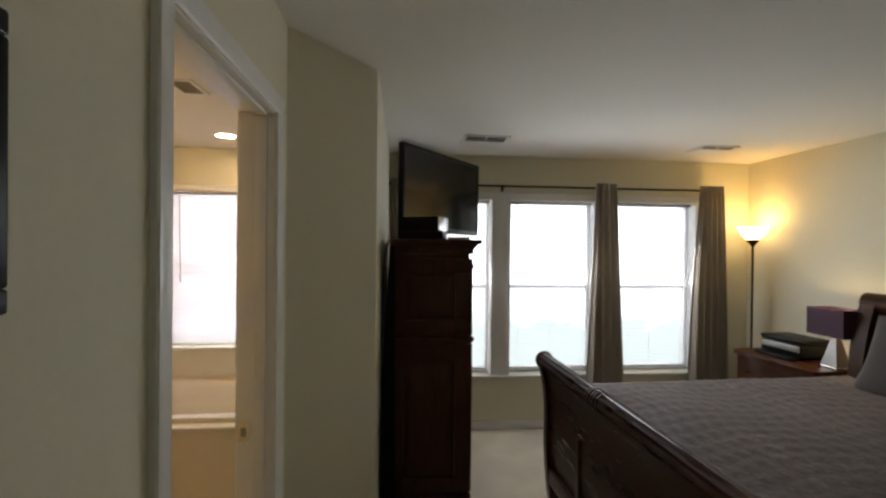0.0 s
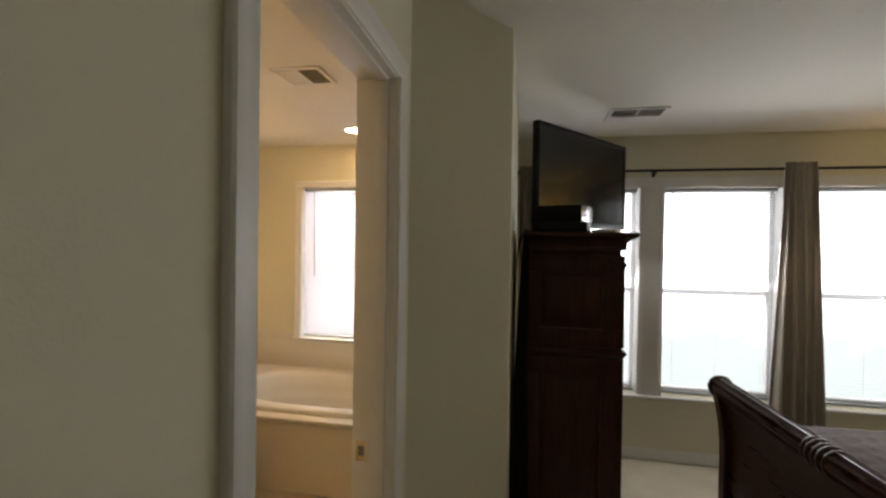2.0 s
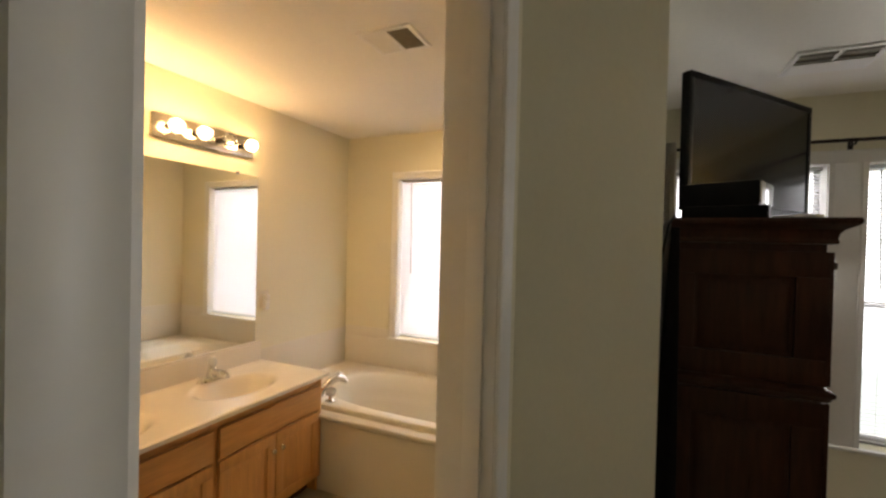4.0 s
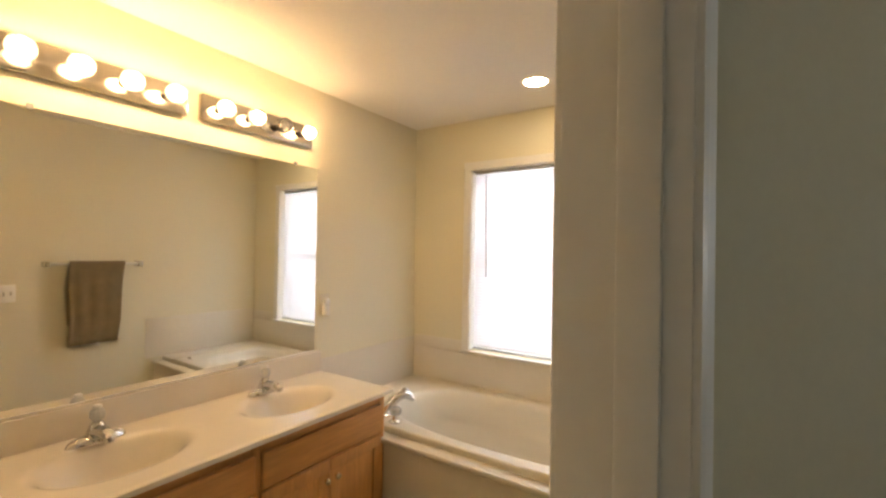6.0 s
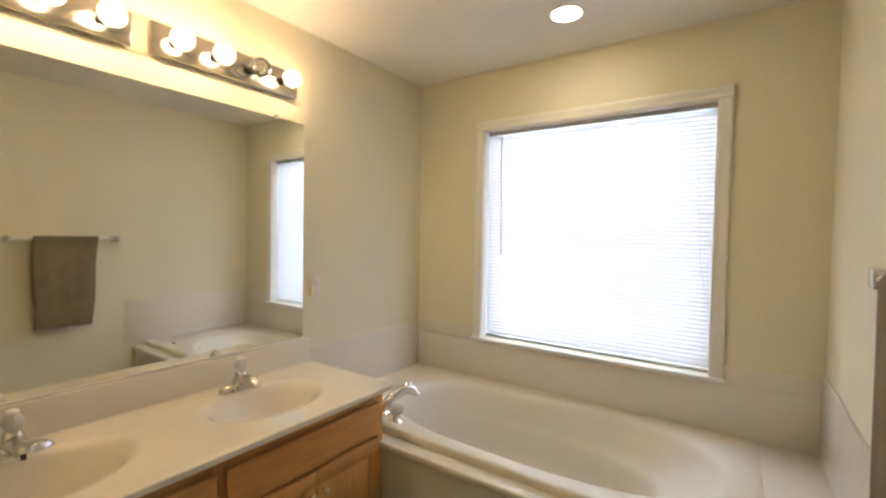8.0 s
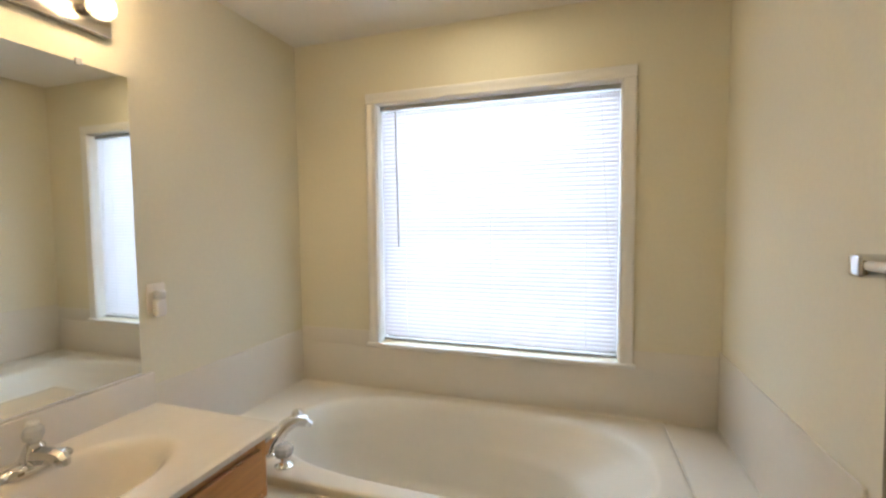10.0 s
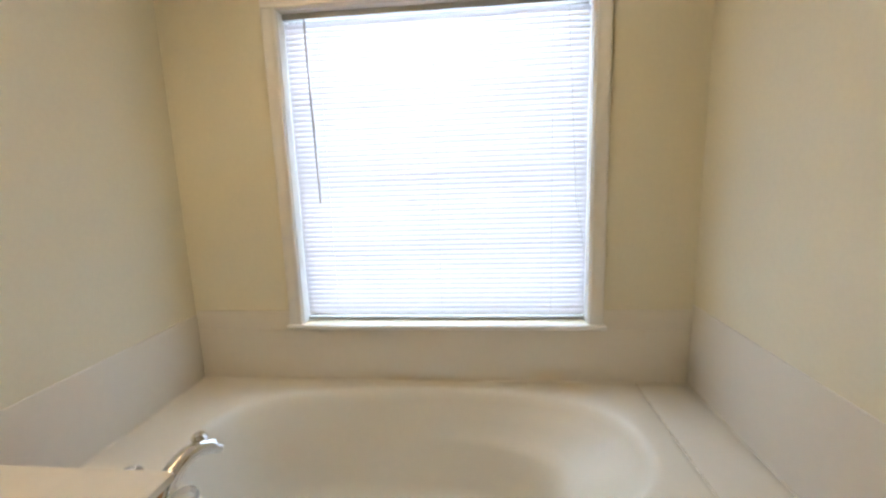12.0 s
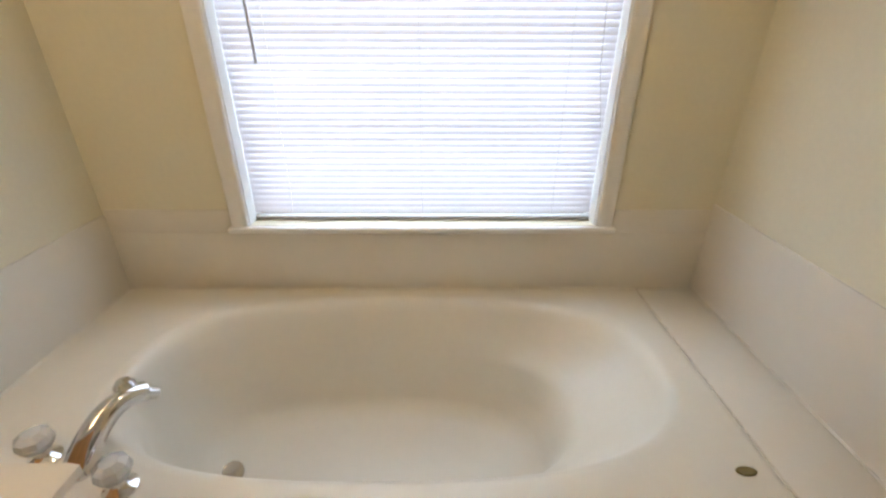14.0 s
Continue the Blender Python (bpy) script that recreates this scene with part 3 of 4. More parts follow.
def sink_faucet(y):
    root = thing("sink_faucet", "chrome centerset faucet with a clear acrylic knob on the vanity top", "faucet", "vanity faucets", at=(-2.180, y, TOP))
    x = -2.180
    base = lathe([(0.0, 0.026), (0.020, 0.026), (0.027, 0.021), (0.031, 0.010), (0.032, 0.0)][::-1], 24, "z", (0, 0, 0))
    for v in base.verts:
        v.co.y *= 2.9
        v.co += Vector((x, y, TOP))
    part("base", base, CHROME, root)
    part("body", lathe([(0.036, 0.014), (0.033, 0.034), (0.026, 0.054), (0.021, 0.068), (0.015, 0.074), (0.0, 0.075)], 20, "z", (x, y, TOP)), CHROME, root)
    part("spout", tube([(x, y, TOP + 0.032), (x + 0.04, y, TOP + 0.041), (x + 0.080, y, TOP + 0.046), (x + 0.104, y, TOP + 0.045), (x + 0.116, y, TOP + 0.036), (x + 0.118, y, TOP + 0.026)], [0.028, 0.026, 0.0225, 0.020, 0.0175, 0.0155], 8), CHROME, root)
    knob = part("knob", lathe([(0.012, 0.074), (0.020, 0.080), (0.025, 0.094), (0.023, 0.110), (0.014, 0.122), (0.0, 0.1225)], 10, "z", (x, y, TOP)), CLOUDY, root, "faceted clear acrylic knob", smooth=15)
    part("core", lathe([(0.010, 0.076), (0.011, 0.100), (0.009, 0.119), (0.0, 0.120)], 14, "z", (x, y, TOP)), WHITE, knob, "pale core inside the knob")
    part("cap", lathe([(0.014, 0.1235), (0.015, 0.129), (0.011, 0.133), (0.0, 0.134)], 16, "z", (x, y, TOP)), WHITE, knob, "white cap on the knob")
    part("lift_rod", tube([(x - 0.024, y, TOP + 0.02), (x - 0.024, y, TOP + 0.072)], [0.0025, 0.0045], 8), CHROME, root)


for sy, sx in SINKS:
    sink_faucet(sy)

MY0, MY1, MZ0, MZ1 = 1.10, 2.655, 0.858, 1.925
mir = thing("wall_mirror", "large frameless plate mirror over the vanity", "mirror", at=(XV, 1.9, MZ0))
part("glass", one(XV + 0.001, XV + 0.006, MY0, MY1, MZ0, MZ1), MIRROR, mir)
part("edge_trim", one(XV + 0.0005, XV + 0.0075, MY0, MY1, MZ0 - 0.004, MZ0 + 0.0015, 0.0008), WHITE, mir, "thin pale channel")
for y in (1.40, 2.50):
    part("clip", one(XV + 0.0005, XV + 0.011, y - 0.010, y + 0.010, MZ1 - 0.008, MZ1 + 0.012, 0.003), CLEAR, mir, "clear plastic mirror clip")


def light_bar(y0, y1, dead, label):
    z0, z1 = 2.030, 2.150
    root = thing("vanity_light", label, "light fixture", "bath bar lights", at=(XV, (y0 + y1) / 2, z0))
    part("back_bar", one(XV, XV + 0.030, y0, y1, z0, z1, 0.004), STEEL, root, "mirror-finish nickel bar")
    step = (y1 - y0) / 4
    for i in range(4):
        y, z = y0 + step * (i + 0.5), (z0 + z1) / 2
        part("socket", lathe([(0.019, 0.03), (0.019, 0.058), (0.016, 0.062)], 18, "x", (XV, y, z)), IRON, root, "dark metal socket")
        r = 0.042
        prof = [(0.014, 0.056)] + [(r * math.sin(a), 0.100 - r * math.cos(a)) for a in [radians(d) for d in range(25, 181, 14)]] + [(0.0005, 0.100 + r)]
        b = part("bulb", lathe(prof, 20, "x", (XV, y, z)), THIN, root, "clear globe bulb, out" if i == dead else "clear globe bulb, lit")
        rc = 0.004 if i == dead else 0.028
        core = [(0.006, 0.060)] + [(rc * math.sin(a), 0.100 - rc * 1.15 * math.cos(a)) for a in [radians(d) for d in range(20, 180, 16)]] + [(0.0005, 0.100 + rc * 1.15)]
        part("filament_core", lathe(core, 16, "x", (XV, y, z)), SILVER if i == dead else LIT, b, "" if i == dead else "glowing warm core")


light_bar(1.276, 1.911, -1, "nickel four-globe bar light, all bulbs lit")
light_bar(1.968, 2.594, 2, "nickel four-globe bar light with one bulb out")

# ---------------------------------------------------------------- bathroom: tub
DK = 0.490
TX0, TX1, TY0 = XV + 0.001, -0.380, 2.680


def bathtub():
    root = thing("bathtub", "cream acrylic drop-in oval soaking tub, empty", "bathtub", at=(-1.3, 3.15, 0))
    cx, cy, n = -1.250, 3.182, 96
    x0, x1, y0, y1 = TX0, TX1, TY0 + 0.065, YE - 0.001

    def oval(a, b, e, sx=0.0, sy=0.0):
        pts = []
        for i in range(n):
            t = 2 * math.pi * i / n
            c, s = math.cos(t), math.sin(t)
            pts.append((cx + sx + a * math.copysign(abs(c) ** (2 / e), c), cy + sy + b * math.copysign(abs(s) ** (2 / e), s)))
        return pts

    def square(inset):
        pts = []
        for i in range(n):
            t = 2 * math.pi * i / n
            c, s = math.cos(t), math.sin(t)
            hx0, hx1, hy0, hy1 = x0 + inset - cx, x1 - inset - cx, y0 + inset - cy, y1 - inset - cy
            kx = (hx1 if c > 0 else -hx0) / max(abs(c), 1e-6)
            ky = (hy1 if s > 0 else -hy0) / max(abs(s), 1e-6)
            k = min(kx, ky)
            pts.append((cx + c * k, cy + s * k))
        return pts

    rings = [(square(0.0), DK - 0.035), (square(0.0), DK + 0.004), (square(0.006), DK + 0.010), (square(0.02), DK + 0.011),
             (oval(0.785, 0.374, 2.7), DK + 0.011), (oval(0.768, 0.360, 2.7), DK + 0.008), (oval(0.750, 0.344, 2.7), DK - 0.006),
             (oval(0.738, 0.334, 2.7), DK - 0.03), (oval(0.720, 0.320, 2.6, -0.010), DK - 0.060), (oval(0.688, 0.308, 2.5, -0.036), DK - 0.105), (oval(0.648, 0.297, 2.5, -0.070), DK - 0.148),
             (oval(0.632, 0.291, 2.4, -0.083), DK - 0.163), (oval(0.618, 0.284, 2.4, -0.093), DK - 0.185), (oval(0.590, 0.268, 2.4, -0.098), DK - 0.27), (oval(0.562, 0.252, 2.4, -0.095), DK - 0.350),
             (oval(0.528, 0.228, 2.4, -0.090), DK - 0.384), (oval(0.47, 0.175, 2.4, -0.07), DK - 0.397), (oval(0.3, 0.10, 2.2, -0.06), DK - 0.401), (oval(0.05, 0.02, 2.0, -0.06), DK - 0.402)]
    bm = bmesh.new()
    made = [[bm.verts.new((x, y, z)) for x, y in pts] for pts, z in rings]
    for a, b in zip(made, made[1:]):
        for i in range(n):
            bm.faces.new((a[i], a[(i + 1) % n], b[(i + 1) % n], b[i]))
    bm.faces.new(made[-1])
    part("basin", bm, ACRYLIC, root, smooth=50)
    drain = part("overflow", lathe([(0.030, 0.0), (0.030, 0.008), (0.024, 0.012), (0.0, 0.013)], 24, "x", (0, 0, 0)), CHROME, root, "chrome overflow cover")
    drain.matrix_basis = Matrix.Translation(Vector((-1.965, 3.09, DK - 0.09)) - ROOTS[root]) @ pose(0, 0, 0, 0, 20, 8)
    stop = lathe([(0.030, -0.006), (0.033, 0.004), (0.031, 0.009), (0.020, 0.010), (0.0, 0.0105)], 24, "z")
    bmesh.ops.rotate(stop, verts=stop.verts[:], matrix=pose(0, 0, 0, 18, 30, 0).to_3x3())
    bmesh.ops.translate(stop, verts=stop.verts[:], vec=(-1.775, 3.135, DK - 0.377))
    part("drain", stop, STEEL, root, "dark metal drain stopper")
    badge = lathe([(0.023, 0.0), (0.023, 0.0025), (0.019, 0.004), (0.016, 0.003), (0.0, 0.003)], 22, "z", (0, 0, 0))
    for v in badge.verts:
        v.co.y *= 0.5
        v.co += Vector((-0.450, 2.845, DK + 0.0112))
    part("badge", badge, BADGE, root, "small oval tarnished badge")
    part("apron", one(TX0, XR - 0.001, TY0 + 0.012, TY0 + 0.03, 0, DK - 0.046), ACRYLIC, root, "plain cream apron panel")
    part("apron_ledge", one(TX0, XR - 0.001, TY0 - 0.012, TY0 + 0.065, DK - 0.046, DK - 0.020, 0.006, 3), ACRYLIC, root)
    part("side_ledge", one(TX1 + 0.003, XR - 0.009, TY0 + 0.066, YE - 0.009, DK - 0.036, DK + 0.008, 0.004, 2), SPLASH, root, "flat deck ledge beside the tub")
    part("sealant", tube([(TX1 + 0.0005, TY0 + 0.068, DK + 0.0075), (TX1 + 0.0005, YE - 0.004, DK + 0.0075)], 0.0035, 8), SEAL, root)


bathtub()
sp = thing("tub_surround", "low off-white wall panels round the bathtub", "wall panel", at=(-1.2, YE, DK))
part("back_panel", one(XV + 0.009, XR - 0.009, YE - 0.0085, YE - 0.0005, DK + 0.0115, 0.728, 0.001), SPLASH, sp)
part("back_panel", one(XV + 0.009, BW[0] - 0.058, YE - 0.0085, YE - 0.0005, 0.728, 0.815, 0.002), SPLASH, sp)
part("back_panel", one(BW[1] + 0.058, XR - 0.009, YE - 0.0085, YE - 0.0005, 0.728, 0.815, 0.002), SPLASH, sp)
part("side_panel", one(XV + 0.0005, XV + 0.0085, 2.702, YE - 0.0005, DK + 0.0115, 0.797, 0.003), SPLASH, sp)
part("side_panel", one(XR - 0.0085, XR - 0.0005, 2.615, YE - 0.0005, DK + 0.0085, 0.836, 0.003), SPLASH, sp)


for a, b in (((XV + 0.0095, YE - 0.0095), (XR - 0.0095, YE - 0.0095)), ((XV + 0.0095, 2.76), (XV + 0.0095, YE - 0.0095)), ((XR - 0.0095, 2.76), (XR - 0.0095, YE - 0.0095))):
    part("sealant", tube([(*a, DK + 0.0115), (*b, DK + 0.0115)], 0.004, 8), SPLASH, sp)


def tub_faucet():
    root = thing("tub_faucet", "chrome roman tub faucet with clear acrylic handles on the deck", "faucet", at=(-2.0, 2.9, DK + 0.011))
    z = DK + 0.011
    b, tip = Vector((-1.908, 2.862, z)), Vector((-1.836, 3.006, z))
    d = tip - b
    pts, rad = [], []
    for i in range(13):
        u = i / 12
        p = b + Vector((d.x * u ** 1.2, d.y * u ** 1.2, 0))
        p.z = z + 0.100 * math.sin(math.pi * u * 0.62) - 0.012 * u ** 3
        pts.append(p)
        rad.append(0.034 - 0.012 * u + (0.003 if u > 0.9 else 0))
    part("spout", tube(pts, rad, 18), CHROME, root)
    part("spout_foot", lathe([(0.040, 0), (0.040, 0.006), (0.033, 0.012)], 24, "z", tuple(b)), CHROME, root)
    part("diverter", tube([(pts[-1].x, pts[-1].y, pts[-1].z - 0.005), (pts[-1].x + 0.016, pts[-1].y + 0.018, pts[-1].z - 0.022)], [0.017, 0.014], 14), CHROME, root)
    part("lift_knob", lathe([(0.006, 0.0), (0.007, 0.012), (0.020, 0.022), (0.024, 0.034), (0.016, 0.046), (0.0, 0.050)], 12, "z", (-1.862, 2.992, z + 0.082)), CHROME, root)
    for hx, hy in ((-2.004, 2.884), (-1.788, 2.813)):
        h = part("handle", lathe([(0.034, 0), (0.034, 0.005), (0.022, 0.012), (0.016, 0.020), (0.015, 0.060), (0.0, 0.062)], 22, "z", (hx, hy, z)), CHROME, root)
        part("knob", lathe([(0.014, 0.036), (0.030, 0.042), (0.036, 0.058), (0.033, 0.074), (0.018, 0.084), (0.0, 0.086)], 9, "z", (hx, hy, z)), KNOB, h, "faceted clear acrylic knob", smooth=15)


tub_faucet()


# ---------------------------------------------------------------- bathroom: fixtures
def ceiling_vent(x0, x1, y0, y1, label, group, split="x", dark=(True, True)):
    root = thing("ceiling_vent", label, "vent", group, at=((x0 + x1) / 2, (y0 + y1) / 2, C))
    f = 0.022
    for a, b, c, d in ((x0, x1, y0, y0 + f), (x0, x1, y1 - f, y1), (x0, x0 + f, y0 + f, y1 - f), (x1 - f, x1, y0 + f, y1 - f)):
        part("frame", one(a, b, c, d, C - 0.010, C - 0.0005, 0.003), WHITE, root)
    # thin sheet under the ceiling; the shade of the duct is its colour
    part("backing", one(x0 + f, x1 - f, y0 + f, y1 - f, C - 0.0025, C - 0.0006), RECESS_SHADE, root)
    m = (x0 + x1) / 2
    part("bar", one(m - 0.007, m + 0.007, y0 + f, y1 - f, C - 0.010, C - 0.001), WHITE, root)
    both = dark[0] and dark[1]
    ye = y1 - f - (0.125 if both else 0.0)
    if both:
        part("deflector", extrude([(ye, C - 0.003), (y1 - f, C - 0.003), (y1 - f, C - 0.012), (ye, C - 0.015)], x0 + f, x1 - f, "x"), WHITE, root)
    k = 2 if both else int((ye - y0 - f) / 0.016)
    for a, b, side in ((x0 + f, m - 0.007, 0), (m + 0.007, x1 - f, 1)):
        for i in range(k):
            y = y0 + f + (i + 0.5) * (ye - y0 - f) / k
            # slats of a dark side are coloured as shaded, not white
            if dark[side]:
                part("slat", extrude([(y - 0.001, C - 0.0028), (y + 0.001, C - 0.0028), (y + 0.004, C - 0.009), (y + 0.002, C - 0.009)], a, b, "x"), RECESS_SHADE, root)
            else:
                part("slat", extrude([(y - 0.007, C - 0.0035), (y + 0.007, C - 0.0075), (y + 0.007, C - 0.009), (y - 0.007, C - 0.005)], a, b, "x"), WHITE, root)
    return root


ceiling_vent(-1.128, -0.874, 2.085, 2.297, "square white ceiling exhaust vent, half dark", "bathroom vent", dark=(False, True))
ceiling_vent(0.575, 0.905, 2.92, 3.20, "white ceiling air register with dark slots", "bedroom vents")
ceiling_vent(2.42, 2.72, 2.99, 3.21, "white ceiling air register with dark slots", "bedroom vents")

can = thing("recessed_light", "round recessed ceiling light, lit, white trim", "light", at=(-1.148, 3.192, C))
part("trim_ring", lathe([(0.062, -0.0008), (0.066, -0.006), (0.082, -0.004), (0.084, -0.0006)], 32, "z", (-1.148, 3.192, C)), WHITE, can)
part("lens", lathe([(0.0, -0.004), (0.060, -0.0035), (0.062, -0.001)], 32, "z", (-1.148, 3.192, C)), CANM, can, "glowing warm lens")

nl = thing("night_light", "white plug-in night light on an outlet plate", "night light", at=(XV, 2.735, 1.12))
part("outlet_plate", one(XV, XV + 0.006, 2.690, 2.762, 1.066, 1.182, 0.003), MARBLE, nl)
part("plug_body", one(XV + 0.006, XV + 0.034, 2.705, 2.748, 1.056, 1.122, 0.008, 3), WHITE, nl)
part("shade", one(XV + 0.010, XV + 0.040, 2.708, 2.745, 1.122, 1.157, 0.010, 3), WHITE, nl)

tb = thing("towel_bar", "chrome towel bar on the bathroom wall", "towel bar", at=(XR, 2.29, 1.30))
part("rail", tube([(XR - 0.062, 1.950, 1.312), (XR - 0.062, 2.545, 1.312)], 0.0095, 14), WHITE, tb, "pale acrylic rail")
for y in (1.955, 2.541):
    part("bracket", one(XR - 0.078, XR - 0.0005, y - 0.020, y + 0.020, 1.289, 1.333, 0.007, 3), CHROME, tb)


def towel():
    """A folded towel over the bar, with soft folds."""
    x, zt = XR - 0.062, 1.312
    y0, y1, front, back = 2.080, 2.430, 0.61, 0.46
    prof = []
    for i in range(16):
        prof.append((x - 0.019 - 0.004 * math.sin(i / 15 * 2.5), zt - front + (front) * i / 15))
    for i in range(1, 7):
        a = math.pi * i / 7
        prof.append((x - 0.019 * math.cos(a), zt + 0.017 * math.sin(a)))
    for i in range(12):
        prof.append((x + 0.019, zt - back * i / 11))
    bm = bmesh.new()
    ny, t = 24, 0.009
    rows = []
    for j in range(ny + 1):
        y = y0 + (y1 - y0) * j / ny
        w = 0.004 * math.sin(j * 0.9) + 0.003 * math.sin(j * 0.37 + 1)
        rows.append([bm.verts.new((px + w * (1 if k < 16 else 0.3) * min(1, max(0, (zt - pz) * 5)), y - 0.042 * (j / ny) * max(0, (zt - pz) / front) * (1 if k < 16 else 0.4) + 0.006 * math.sin(k * 0.4), pz)) for k, (px, pz) in enumerate(prof)])
    for a, b in zip(rows, rows[1:]):
        for k in range(len(prof) - 1):
            bm.faces.new((a[k], a[k + 1], b[k + 1], b[k]))
    ob = solid("hand_towel", bm, TOWELM, "brown terry towel folded over the towel bar", "towel")
    md = ob.modifiers.new("thick", "SOLIDIFY")
    md.thickness, md.offset = t, 0
    band = bmesh.new()
    for z in (zt - front + 0.045, zt - front + 0.060):
        box(band, x - 0.0275, x - 0.0245, y0 + 0.004, y1 - 0.046, z, z + 0.007, 0.001, 1)
    part("woven_band", band, TOWELM, ob, "flat woven band near the hem")
    part("care_label", one(x - 0.027, x - 0.0255, y0 + 0.16, y0 + 0.19, zt - front - 0.022, zt - front + 0.004), WHITE, ob, "small white care label")
    return ob


towel()
d = Vector((XR - XB, 1.955 - 1.60, 0)).normalized()
sw = thing("light_switch", "white double light switch plate on the angled wall", "light switch", at=(-0.303, 1.735, 1.12), turn=math.degrees(math.atan2(d.y, d.x)) , local=True)
part("plate", one(-0.058, 0.058, 0.0005, 0.007, -0.058, 0.058, 0.003), WHITE, sw)
for x in (-0.023, 0.023):
    part("toggle", one(x - 0.005, x + 0.005, 0.007, 0.018, -0.012, 0.012, 0.002), WHITE, sw)


# ---------------------------------------------------------------- bedroom: armoire and television
AX0, AX1, AY0, AY1, AZ = 0.075, 0.538, 2.385, 3.44, 1.636


def armoire():
    root = thing("armoire", "tall dark cherry wood armoire with panelled sides and crown moulding", "armoire", at=(0.3, 2.91, 0))
    x0, x1, y0, y1 = AX0, AX1, AY0, AY1
    part("body", one(x0 + 0.008, x1 - 0.004, y0 + 0.012, y1 - 0.012, 0.07, AZ - 0.06), DARK, root)
    # base plinth with bracket feet
    part("plinth", one(x0, x1 + 0.014, y0 - 0.012, y1 + 0.012, 0.065, 0.16, 0.012, 3), DARKH, root)
    for a in (x0 + 0.005, x1 - 0.075):
        for b in (y0 - 0.008, y1 - 0.072):
            part("foot", one(a, a + 0.085, b, b + 0.08, 0, 0.066, 0.012, 3), DARK, root)
    # crown and waist mouldings
    crown = [(0, 0), (0.016, 0.002), (0.018, 0.010), (0.015, 0.018), (0.018, 0.034), (0.028, 0.048), (0.044, 0.056), (0.050, 0.060), (0.058, 0.066), (0.060, 0.076), (0.056, 0.085)]
    def band(name, profile, z, inset):
        bm = bmesh.new()
        rings = []
        for p, q in profile:
            p -= inset
            rings.append([bm.verts.new(c) for c in ((x0, y0 - p, z + q), (x1 + p, y0 - p, z + q), (x1 + p, y1 + p, z + q), (x0, y1 + p, z + q))])
        for a, b in zip(rings, rings[1:]):
            for i in range(4):
                bm.faces.new((a[i], a[(i + 1) % 4], b[(i + 1) % 4], b[i]))
        bm.faces.new(rings[0][::-1])
        bm.faces.new(rings[-1])
        part(name, bm, DARK, root, smooth=25)

    band("crown", crown, AZ - 0.085, 0.0)
    zw = 1.035
    waist = [(0, 0), (0.012, 0.004), (0.018, 0.016), (0.024, 0.022), (0.024, 0.034), (0.012, 0.040), (0, 0.046)]
    band("waist_moulding", waist, zw, 0.002)
    # framed side panels
    for z0, z1 in ((0.17, zw - 0.005), (zw + 0.05, AZ - 0.11)):
        fw = 0.085
        for a, b, c, e in ((x0, x1, z0, z0 + fw), (x0, x1, z1 - fw, z1), (x0, x0 + fw, z0 + fw, z1 - fw), (x1 - fw, x1, z0 + fw, z1 - fw)):
            part("side_frame", one(a, b, y0 - 0.004, y0 + 0.014, c, e, 0.0015), DARK, root)
        bm = bmesh.new()
        xa, xb, za, zb = x0 + fw + 0.012, x1 - fw - 0.012, z0 + fw + 0.012, z1 - fw - 0.012
        lo = [bm.verts.new((p, y0 + 0.0115, q)) for p, q in ((xa, za), (xb, za), (xb, zb), (xa, zb))]
        hi = [bm.verts.new((p, y0 - 0.004, q)) for p, q in ((xa + 0.03, za + 0.03), (xb - 0.03, za + 0.03), (xb - 0.03, zb - 0.03), (xa + 0.03, zb - 0.03))]
        for i in range(4):
            bm.faces.new((lo[i], lo[(i + 1) % 4], hi[(i + 1) % 4], hi[i]))
        bm.faces.new(hi)
        part("side_panel", bm, DARK, root)
        ym = (y0 + y1) / 2
        for a, b, k in ((y0 + 0.006, ym - 0.002, ym - 0.03), (ym + 0.002, y1 - 0.006, ym + 0.03)):
            dr = part("door", raised_panel(bmesh.new(), x1 - 0.004, a, b, z0, z1, 0.02, 0.07), DARK, root)
            part("handle", lathe([(0.006, 0), (0.006, 0.012), (0.015, 0.02), (0.016, 0.028), (0.0, 0.034)], 14, "x", (x1 + 0.015, k, z0 + 0.3)), IRON, dr)
            hinge = b if b > ym + 0.1 else a
            for hz in ((z1 - 0.045,) if z0 > 1 else ()):
                part("hinge", lathe([(0.0, -0.013), (0.0055, -0.010), (0.0055, 0.010), (0.0, 0.013)], 12, "z", (x1 + 0.019, hinge + (0.004 if hinge == a else -0.004), hz)), IRON, dr)


armoire()


